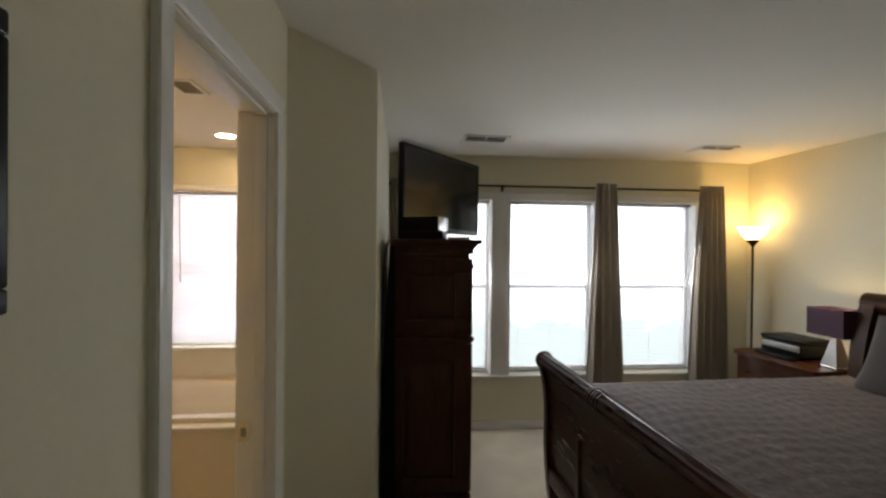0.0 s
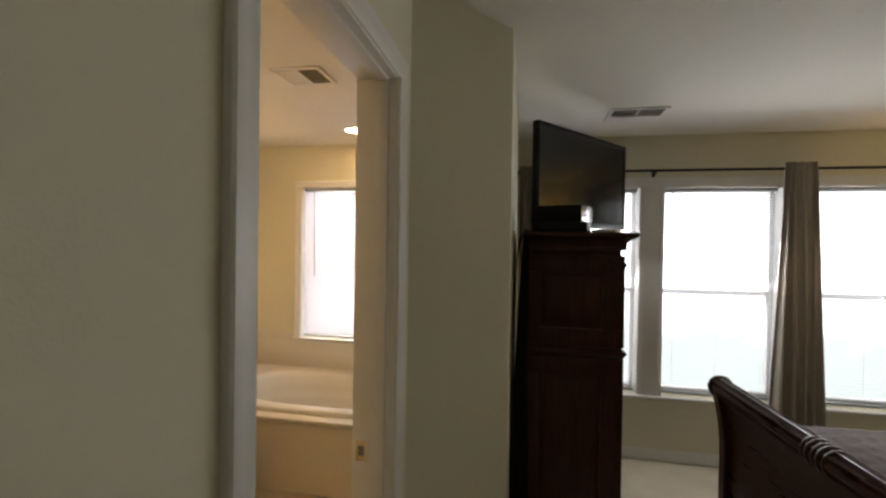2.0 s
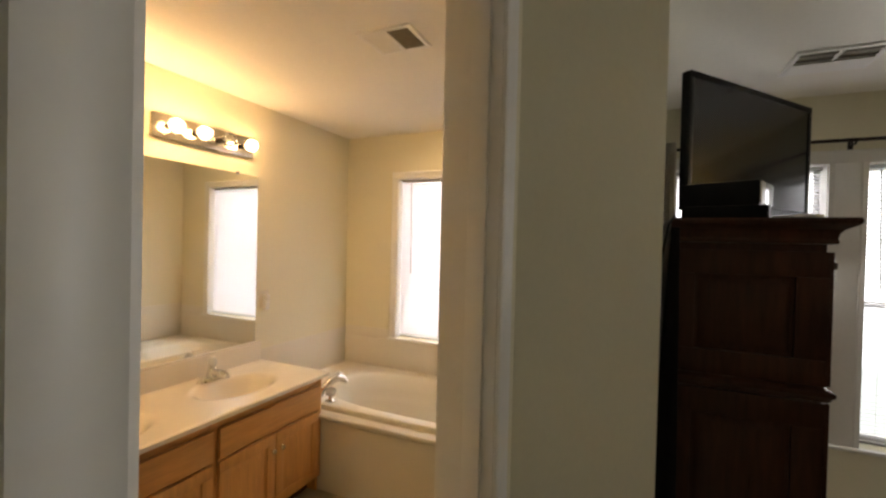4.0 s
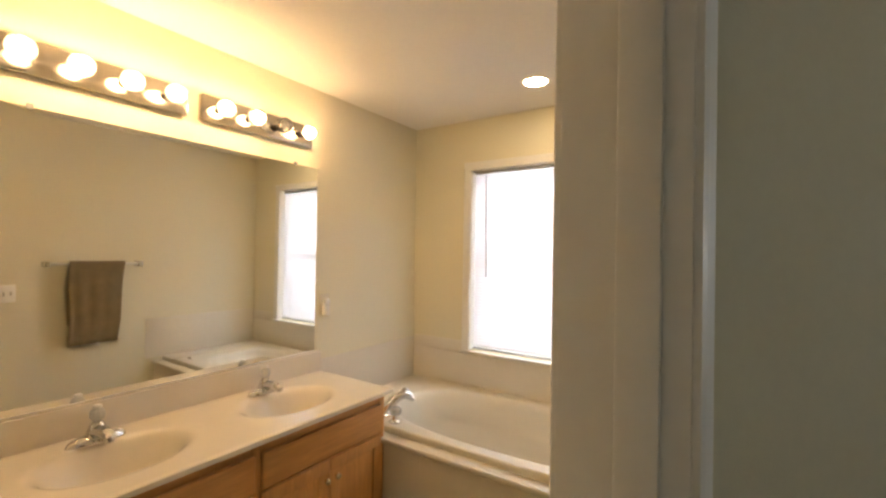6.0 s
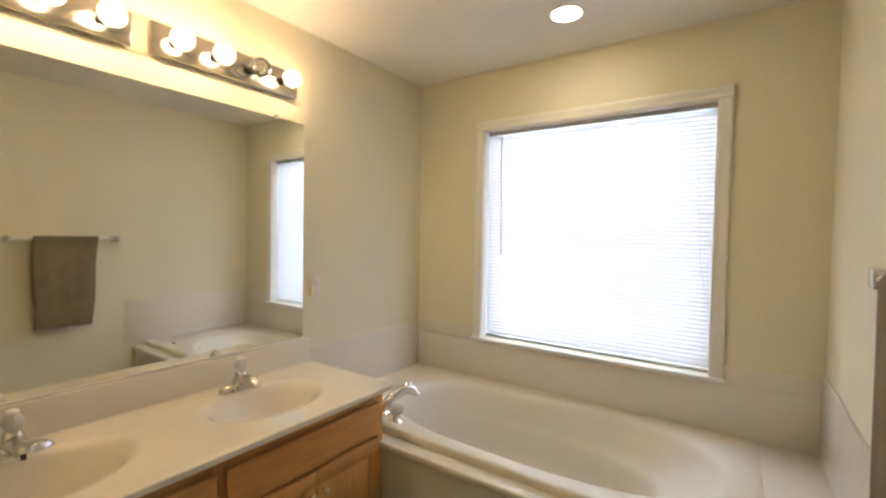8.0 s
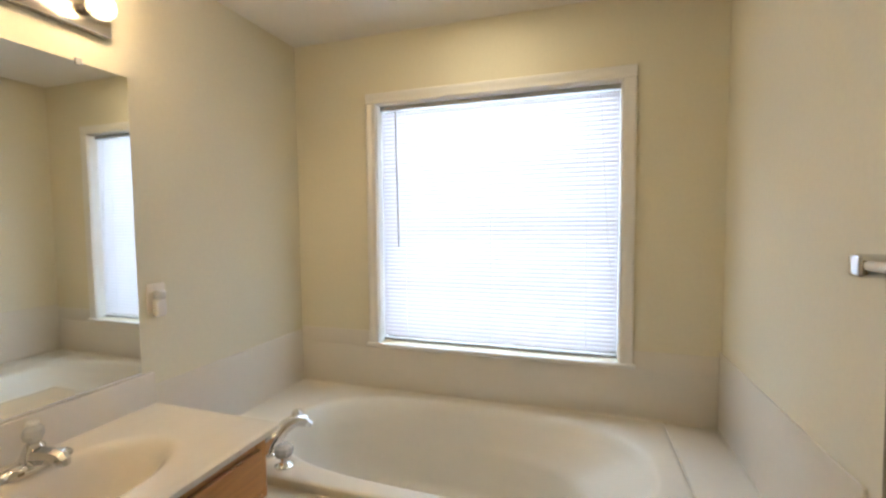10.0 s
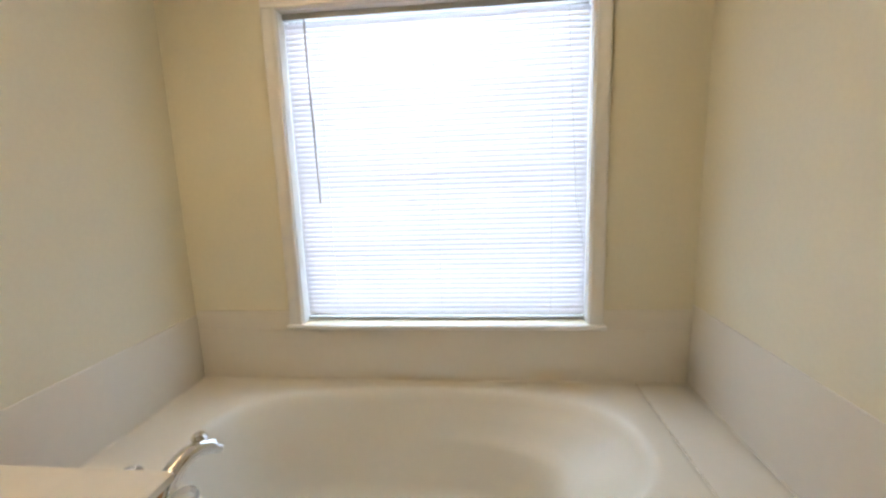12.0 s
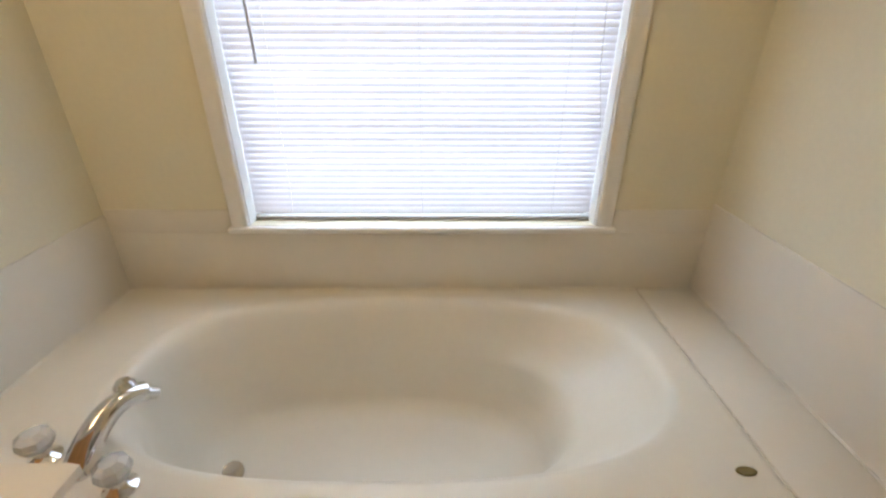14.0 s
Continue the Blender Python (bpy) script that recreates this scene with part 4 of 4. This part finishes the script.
def television():
    a, b = Vector((0.128, 2.560, 0)), Vector((0.726, 3.293, 0))
    mid = (a + b) / 2
    turn = math.degrees(math.atan2(b.y - a.y, b.x - a.x))
    w = (b - a).length / 2
    root = thing("television", "black flat-screen television standing angled on the armoire, switched off", "television", at=(mid.x, mid.y, AZ), turn=turn, local=True)
    z0, z1 = 0.045, 2.236 - AZ
    part("housing", one(-w, w, -0.012, 0.022, z0, z1, 0.006, 3), BLACK, root)
    part("back_bulge", one(-w * 0.6, w * 0.6, 0.022, 0.065, z0 + 0.06, z1 - 0.12, 0.02, 3), BLACK, root)
    f = 0.026
    part("screen", one(-w + f, w - f, -0.0135, -0.0115, z0 + f * 1.5, z1 - f), SCREEN, root)
    for q in ((-w, w, z1 - f, z1), (-w, w, z0, z0 + f * 1.5), (-w, -w + f, z0 + f * 1.5, z1 - f), (w - f, w, z0 + f * 1.5, z1 - f)):
        part("bezel", one(q[0], q[1], -0.018, -0.011, q[2], q[3], 0.003), BLACK, root)
    part("stand_neck", one(-0.05, 0.05, -0.005, 0.04, 0.012, 0.06, 0.006), BLACK, root)
    part("stand_foot", one(-0.16, 0.10, -0.08, 0.10, 0.0, 0.009, 0.004, 3), BLACK, root)


television()
cb = thing("disc_player", "slim black disc player lying on the armoire", "disc player", at=(0.285, 2.53, AZ), turn=-14, local=True)
part("case", one(-0.15, 0.115, -0.10, 0.10, 0.004, 0.050, 0.003), BLACK, cb)
part("front_panel", one(0.115, 0.119, -0.098, 0.098, 0.006, 0.048, 0.0015), BLACK, cb)
cb2 = thing("cable_box", "black set-top box with pale glossy front, stacked before the television", "set-top box", at=(0.280, 2.535, AZ + 0.050), turn=-24, local=True)
part("case", one(-0.14, 0.115, -0.09, 0.09, 0.0, 0.088, 0.004), BLACK, cb2)
part("front_panel", one(0.115, 0.120, -0.088, 0.088, 0.008, 0.082, 0.002), GLOSSY, cb2, "pale glossy front panel")
rc = thing("remote_control", "white remote control on the armoire top", "remote control", at=(0.485, 2.52, AZ), turn=35, local=True)
part("case", one(-0.022, 0.022, -0.08, 0.08, 0.0, 0.02, 0.006, 3), WHITE, rc)
part("buttons", one(-0.014, 0.014, -0.06, 0.05, 0.0185, 0.0215, 0.001), SILVER, rc)
solid("power_cable", tube([(0.105, 2.60, AZ + 0.006), (0.085, 2.34, AZ + 0.008), (0.062, 2.27, AZ - 0.03), (0.044, 2.25, AZ - 0.14), (0.040, 2.24, 1.3), (0.038, 2.25, 0.9), (0.040, 2.24, 0.5), (0.042, 2.25, 0.005)], 0.004, 8), BLACK, "black cable hanging beside the armoire", "cable")



def hanging_cloth():
    """A narrow length of dark cloth hanging in folds between the armoire and the wall."""
    bm = bmesh.new()
    rings, n = [], 28
    for k in range(15):
        v = k / 14
        z = 1.60 - 1.585 * v
        xa, xb = 0.074 - 0.045 * min(1, v * 1.6) ** 0.8, 0.100 + 0.022 * v
        cx, hx, hy = (xa + xb) / 2, (xb - xa) / 2, 0.014 + 0.006 * v
        ring = []
        for i in range(n):
            a = 2 * math.pi * i / n
            fold = 1 + 0.14 * math.sin(5 * a + 1.4 * v) * (0.4 + v)
            ring.append(bm.verts.new((cx + hx * math.cos(a), 2.296 + hy * fold * math.sin(a), z)))
        rings.append(ring)
    for a, b in zip(rings, rings[1:]):
        for i in range(n):
            bm.faces.new((a[i], a[(i + 1) % n], b[(i + 1) % n], b[i]))
    bm.faces.new(rings[0])
    bm.faces.new(rings[-1])
    solid("hanging_cloth", bm, DARKCLOTH, "dark cloth hanging in folds beside the armoire", "cloth", smooth=80)


hanging_cloth()

# ---------------------------------------------------------------- bedroom: curtains
RODZ, RODY = 2.121, YE - 0.075
rod = thing("curtain_rod", "thin dark bronze curtain rod across the windows", "curtain rod", at=(1.5, RODY, RODZ))
part("rod", tube([(0.075, RODY, RODZ), (2.930, RODY, RODZ)], 0.009, 12), IRON, rod)
for x in (0.075, 2.930):
    s = 1 if x > 1 else -1
    part("finial", lathe([(0.009, 0), (0.014, 0.008), (0.010, 0.014), (0.020, 0.028), (0.016, 0.042), (0.0, 0.05)] if s > 0 else [(0.009, 0), (0.014, -0.008), (0.010, -0.014), (0.020, -0.028), (0.016, -0.042), (0.0, -0.05)], 14, "x", (x, RODY, RODZ)), IRON, rod)
for x in (0.16, 1.005, 1.94, 2.88):
    br = part("bracket", tube([(x, YE - 0.001, RODZ - 0.01), (x, RODY + 0.01, RODZ - 0.018), (x, RODY, RODZ - 0.012)], 0.006, 8), IRON, rod)
    part("bracket_plate", one(x - 0.012, x + 0.012, YE - 0.005, YE - 0.0005, RODZ - 0.04, RODZ + 0.02, 0.002), IRON, br)


def curtain(xt0, xt1, xb0, xb1, zb, waves, seed, label):
    """A gathered curtain panel: soft pleats that open towards the floor."""
    rng = random.Random(seed)
    nx, nz = waves * 12, 28
    ph = [rng.uniform(0, 6.28) for _ in range(4)]
    bm = bmesh.new()
    rows = []
    for j in range(nz + 1):
        v = j / nz
        z = RODZ + 0.036 - (RODZ + 0.036 - zb) * v
        a, b = xt0 + (xb0 - xt0) * v ** 0.8, xt1 + (xb1 - xt1) * v ** 0.8
        row = []
        for i in range(nx + 1):
            u = i / nx
            amp = 0.018 + 0.020 * v + 0.006 * math.sin(ph[0] + u * 5)
            y = RODY + amp * math.sin(2 * math.pi * waves * (u + 0.02 * math.sin(ph[1] + v * 3 + u * 7))) + 0.012 * math.sin(ph[2] + v * 4 + u * 3) * v
            x = a + (b - a) * u + 0.006 * math.sin(ph[3] + 9 * u + 2 * v)
            row.append(bm.verts.new((x, y - 0.044, z)))
        rows.append(row)
    for r, q in zip(rows, rows[1:]):
        for i in range(nx):
            bm.faces.new((r[i], r[i + 1], q[i + 1], q[i]))
    ob = solid("curtain", bm, CURTAIN, label, "curtain", group="curtains", smooth=80)
    md = ob.modifiers.new("thick", "SOLIDIFY")
    md.thickness, md.offset = 0.002, 0
    return ob


curtain(1.800, 1.995, 1.745, 2.095, 0.02, 5, 1, "taupe satin curtain gathered between two windows")
curtain(2.765, 2.985, 2.655, 3.075, 0.02, 6, 2, "taupe satin curtain gathered beside the last window")
curtain(0.045, 0.165, 0.045, 0.175, 0.02, 4, 3, "taupe satin curtain gathered behind the armoire")

# ---------------------------------------------------------------- bedroom: bed
BEDX, BEDY, BEDTURN = 1.142, 1.562, 1.8     # middle of the footboard; own axes: x to the head, y across


def sleigh_profile(top, lean, base=0.14, t=0.045):
    """The S-curve of a sleigh end: outline in x (out is minus) and z."""
    pts = []
    for i in range(19):
        u = i / 18
        z = base + (top - base) * u
        x = -0.05 * math.sin(math.pi * u * 0.9) + 0.035 * u
        x += -lean * max(0, (u - 0.52) / 0.48) ** 2.2
        pts.append((x, z))
    return [(x - t / 2, z) for x, z in pts] + [(x + t / 2, z) for x, z in reversed(pts)]


def bed():
    root = thing("sleigh_bed", "dark cherry wood sleigh bed with a rolled, carved footboard", "bed", at=(BEDX, BEDY, 0), turn=BEDTURN, local=True)
    hw = 0.98
    top = 0.895
    part("footboard", extrude(sleigh_profile(top, 0.10), -hw + 0.05, hw - 0.05, "y"), DARKH, root, smooth=50)
    for y in (-hw, hw - 0.05):
        part("footpost", extrude(sleigh_profile(top, 0.10, 0.0, 0.085), y, y + 0.05, "y"), DARK, root, smooth=50)
    xr, zr = -0.075, top - 0.004
    bm = bmesh.new()
    n = 40
    rings = []
    prof = [(-hw - 0.02, 0.034), (-hw - 0.016, 0.052), (-hw + 0.006, 0.057), (-hw + 0.016, 0.050), (-hw + 0.026, 0.045)]
    prof = prof + [(-p, r) for p, r in reversed(prof)]
    for y, r in prof:
        ring = []
        for i in range(n):
            a = 2 * math.pi * i / n
            flute = 1 + (0.07 * math.cos(a * 10) if abs(y) < hw - 0.015 else 0)
            ring.append(bm.verts.new((xr + r * flute * math.cos(a), y, zr + r * flute * math.sin(a))))
        rings.append(ring)
    for a, b in zip(rings, rings[1:]):
        for i in range(n):
            bm.faces.new((a[i], a[(i + 1) % n], b[(i + 1) % n], b[i]))
    bm.faces.new(rings[0])
    bm.faces.new(rings[-1])
    roll = part("top_roll", bm, DARKH, root, "fluted rolled top rail")
    for yc in (0.263,):
        for k, r in ((-0.052, 0.0490), (-0.026, 0.0515), (0.0, 0.0495), (0.026, 0.0515), (0.052, 0.0490)):
            part("carved_band", lathe([(r - 0.008, -0.013), (r, -0.006), (r, 0.006), (r - 0.008, 0.013)], 20, "y", (xr, yc + k, zr)), DARK, roll, smooth=60)
    for y in (-0.52, 0.52):
        part("panel_bead", one(-0.062, -0.045, y - 0.02, y + 0.02, 0.22, 0.60, 0.006, 3), DARK, root)
    part("lower_rail", one(-0.06, 0.02, -hw + 0.05, hw - 0.05, 0.14, 0.24, 0.012, 3), DARKH, root)
    for y in (-hw + 0.01, hw - 0.05):
        part("side_rail", one(0.03, 2.02, y, y + 0.04, 0.22, 0.42, 0.008), DARKH, root)
    hh = 0.86
    hp = [(2.015 - x * 1.3, z) for x, z in sleigh_profile(1.26, 0.12, 0.1, 0.06)]
    part("headboard", extrude(hp, -hh, hh, "y"), DARKH, root, smooth=50)
    for y in (-hh - 0.005, hh - 0.085):
        part("headpost", extrude([(2.000 - x * 1.3, z) for x, z in sleigh_profile(1.26, 0.12, 0.0, 0.12)], y, y + 0.09, "y"), DARK, root, smooth=50)
    part("head_roll", tube([(2.112, -hh - 0.01, 1.255), (2.112, hh + 0.01, 1.255)], 0.064, 24), DARKH, root)
    part("mattress", one(0.06, 2.0, -hw + 0.06, hw - 0.06, 0.30, 0.66, 0.06, 4), PILLOW, root)
    # quilt lying on the mattress
    quilt = thing("quilt", "dark brown quilted bedspread spread over the bed", "bedspread", at=(BEDX, BEDY, 0.66), turn=BEDTURN, local=True)
    bm = bmesh.new()
    x0, x1, y0, y1, r = 0.045, 1.98, -hw + 0.03, hw - 0.03, 0.11
    nx, ny = 90, 100
    rows = []
    for i in range(nx + 1):
        row = []
        for j in range(ny + 1):
            x, y = x0 + (x1 - x0) * i / nx, y0 + (y1 - y0) * j / ny
            e = min(x - x0, y - y0, y1 - y)
            z = 0.045 + 0.064
            if e < r:
                z -= r - math.sqrt(max(0.0, r * r - (r - e) ** 2))
            z += 0.0065 * abs(math.sin(x * 38 + 1.5 * math.sin(y * 11))) * abs(math.sin(y * 36 + 1.2 * math.sin(x * 9))) * min(1, e / 0.05)
            z += 0.018 * noise.noise(Vector((x * 1.7, y * 1.7, 4)))
            row.append(bm.verts.new((x, y, z)))
        rows.append(row)
    for a, b in zip(rows, rows[1:]):
        for j in range(ny):
            bm.faces.new((a[j], b[j], b[j + 1], a[j + 1]))
    part("cover", bm, QUILT, quilt, smooth=80)
    edges = [[(x0 + (x1 - x0) * i / nx, y) for i in range(nx + 1)] for y in (y0, y1)] + [[(x0, y0 + (y1 - y0) * j / ny) for j in range(ny + 1)]]
    for k, line in enumerate(edges):
        drop = bmesh.new()
        low = -0.26 if k < 2 else -0.16
        pairs = [(drop.verts.new((x, y, 0.02)), drop.verts.new((x, y + 0.006 * math.sin(x * 23), low))) for x, y in line]
        for p, q in zip(pairs, pairs[1:]):
            drop.faces.new((p[0], q[0], q[1], p[1]))
        part("side_drop", drop, QUILT, quilt, smooth=80)
    for py, rz in ((0.33, 4), (-0.50, -4)):
        pl = thing("pillow", "large dark grey-brown pillow leaning on the headboard", "pillow", "bed pillows", at=(BEDX + 1.80 - 0.03 * py, BEDY + py + 0.01, 0.735), turn=BEDTURN + rz, local=True)
        bm = bmesh.new()
        n = 22
        faces = []
        for side in (1, -1):
            g = []
            for i in range(n + 1):
                row = []
                for j in range(n + 1):
                    u, v = -1 + 2 * i / n, -1 + 2 * j / n
                    h = 0.10 * (max(0, (1 - u ** 4) * (1 - v ** 4))) ** 0.5
                    sh = 1 - 0.06 * (1 - abs(u)) * abs(v) - 0.05 * (1 - abs(v)) * abs(u)
                    lx, ly = side * h, u * 0.40 * sh
                    lz = 0.24 + v * 0.25 * sh
                    row.append(bm.verts.new((lx + 0.42 * lz + 0.01 * noise.noise(Vector((u * 2, v * 2, side))), ly, lz * 0.92 + 0.01)))
                g.append(row)
            for i in range(n):
                for j in range(n):
                    bm.faces.new((g[i][j], g[i + 1][j], g[i + 1][j + 1], g[i][j + 1]))
        bmesh.ops.remove_doubles(bm, verts=bm.verts[:], dist=0.002)
        part("case", bm, PILLOW, pl, smooth=80)


bed()


# ---------------------------------------------------------------- bedroom: nightstand and lamps
def nightstand():
    root = thing("nightstand", "dark wood nightstand with a bowed front and drawers", "nightstand", at=(3.05, 2.87, 0))
    x0, x1, y0, y1, h = 2.84, XE - 0.02, 2.545, 3.24, 0.78
    bow = [(x1, y0), (x1, y1), (x0 + 0.05, y1)] + [(x0 + 0.05 - 0.05 * math.sin(math.pi * k / 12), y1 - (y1 - y0) * k / 12) for k in range(1, 12)] + [(x0 + 0.05, y0)]
    part("body", extrude([(x1 if p > x1 - 0.01 else p + 0.02, (y0 + y1) / 2 + (q - (y0 + y1) / 2) * 0.95) for p, q in bow], 0.08, h - 0.035, "z"), DARK, root)
    part("top", extrude(bow, h - 0.035, h, "z"), DARKH, root)
    part("plinth", extrude([(x1 if p > x1 - 0.01 else p + 0.01, q) for p, q in bow], 0.0, 0.08, "z"), DARK, root)
    for z0, z1 in ((0.11, 0.315), (0.33, 0.53), (0.545, 0.74)):
        outer = [(x0 + 0.064 - 0.05 * math.sin(math.pi * k / 12), y1 - 0.05 - (y1 - y0 - 0.1) * k / 12) for k in range(13)]
        d = part("drawer", extrude(outer + [(p + 0.03, q) for p, q in reversed(outer)], z0, z1, "z"), DARKH, root)
        for q in (y0 + 0.19, y1 - 0.19):
            part("pull", lathe([(0.006, 0), (0.007, -0.012), (0.015, -0.018), (0.012, -0.026), (0.0, -0.03)], 14, "x", (x0 + 0.022, q, (z0 + z1) / 2)), IRON, d)


nightstand()


def floor_lamp():
    x, y = 3.172, 3.385
    root = thing("floor_lamp", "lit torchiere floor lamp with a dark pole and white glass bowl", "floor lamp", at=(x, y, 0))
    part("base", lathe([(0.0, 0.0), (0.13, 0.0), (0.13, 0.012), (0.10, 0.024), (0.02, 0.034), (0.014, 0.05)], 32, "z", (x, y, 0)), IRON, root)
    part("pole", tube([(x, y, 0.03), (x, y, 1.66)], 0.0085, 14), IRON, root)
    part("cup", lathe([(0.012, 1.625), (0.02, 1.640), (0.042, 1.668), (0.050, 1.685), (0.0, 1.685)], 24, "z", (x, y, 0)), IRON, root)
    bowl = [(0.030, 1.680), (0.055, 1.690), (0.085, 1.725), (0.104, 1.765), (0.120, 1.795), (0.116, 1.795), (0.100, 1.768), (0.080, 1.730), (0.050, 1.697), (0.0, 1.690)]
    part("bowl", lathe(bowl, 32, "z", (x, y, 0)), BOWLM, root, "glowing white glass bowl")
    lamp("torch_bulb", (x, y, 1.808), TORCH, (1.0, 0.75, 0.34), 0.06)


floor_lamp()


def table_lamp():
    x, y, h = 3.142, 2.625, 0.78
    root = thing("table_lamp", "table lamp with a rectangular purple shade and glass base", "table lamp", at=(x, y, h))
    part("foot", one(x - 0.06, x + 0.06, y - 0.06, y + 0.06, h, h + 0.018, 0.006, 3), CHROME, root)
    bm = bmesh.new()
    for w0, w1, z0, z1 in ((0.056, 0.036, 0.018, 0.12), (0.036, 0.016, 0.12, 0.225)):
        a = [bm.verts.new((x + w0 * p, y + w0 * q, h + z0)) for p, q in ((-1, -1), (1, -1), (1, 1), (-1, 1))]
        b = [bm.verts.new((x + w1 * p, y + w1 * q, h + z1)) for p, q in ((-1, -1), (1, -1), (1, 1), (-1, 1))]
        for i in range(4):
            bm.faces.new((a[i], a[(i + 1) % 4], b[(i + 1) % 4], b[i]))
        bm.faces.new(a[::-1])
        bm.faces.new(b)
    part("stem", bm, SILVER, root, "silvery glass stem")
    z0, z1, wx, wy, t = h + 0.225, h + 0.415, 0.092, 0.130, 0.004
    for a, b, c, e in ((x - wx, x + wx, y - wy, y - wy + t), (x - wx, x + wx, y + wy - t, y + wy), (x - wx, x - wx + t, y - wy + t, y + wy - t), (x + wx - t, x + wx, y - wy + t, y + wy - t)):
        part("shade", one(a, b, c, e, z0, z1), PURPLE, root, "purple fabric shade side")
    lamp("table_bulb", (x, y, h + 0.31), 2.8, (1.0, 0.74, 0.36), 0.03)


table_lamp()
pr = thing("printer", "black and silver desktop printer on the nightstand", "printer", at=(3.165, 2.975, 0.78), turn=4, local=True)
part("case", one(-0.12, 0.14, -0.165, 0.165, 0.02, 0.115, 0.01, 3), BLACK, pr)
part("lid", one(-0.125, 0.14, -0.170, 0.170, 0.117, 0.150, 0.012, 3), BLACK, pr)
part("front_panel", one(-0.128, -0.119, -0.155, 0.155, 0.06, 0.105, 0.003), SILVER, pr, "silver front strip")
part("paper_tray", one(-0.20, 0.10, -0.14, 0.14, 0.0, 0.022, 0.006, 3), BLACK, pr)

pic = thing("picture_frame", "dark picture frame hanging on the wall beside the door", "picture frame", at=(XD, 0.1, 1.5))
py0, py1, pz0, pz1 = -0.003, 0.377, 1.522, 1.823
part("backing", one(XD + 0.001, XD + 0.008, py0 + 0.02, py1 - 0.02, pz0 + 0.02, pz1 - 0.02), BLACK, pic)
for a, b, c, e in ((py0, py1, pz0, pz0 + 0.026), (py0, py1, pz1 - 0.026, pz1), (py0, py0 + 0.026, pz0 + 0.026, pz1 - 0.026), (py1 - 0.026, py1, pz0 + 0.026, pz1 - 0.026)):
    part("moulding", one(XD + 0.001, XD + 0.034, a, b, c, e, 0.004), BLACK, pic)
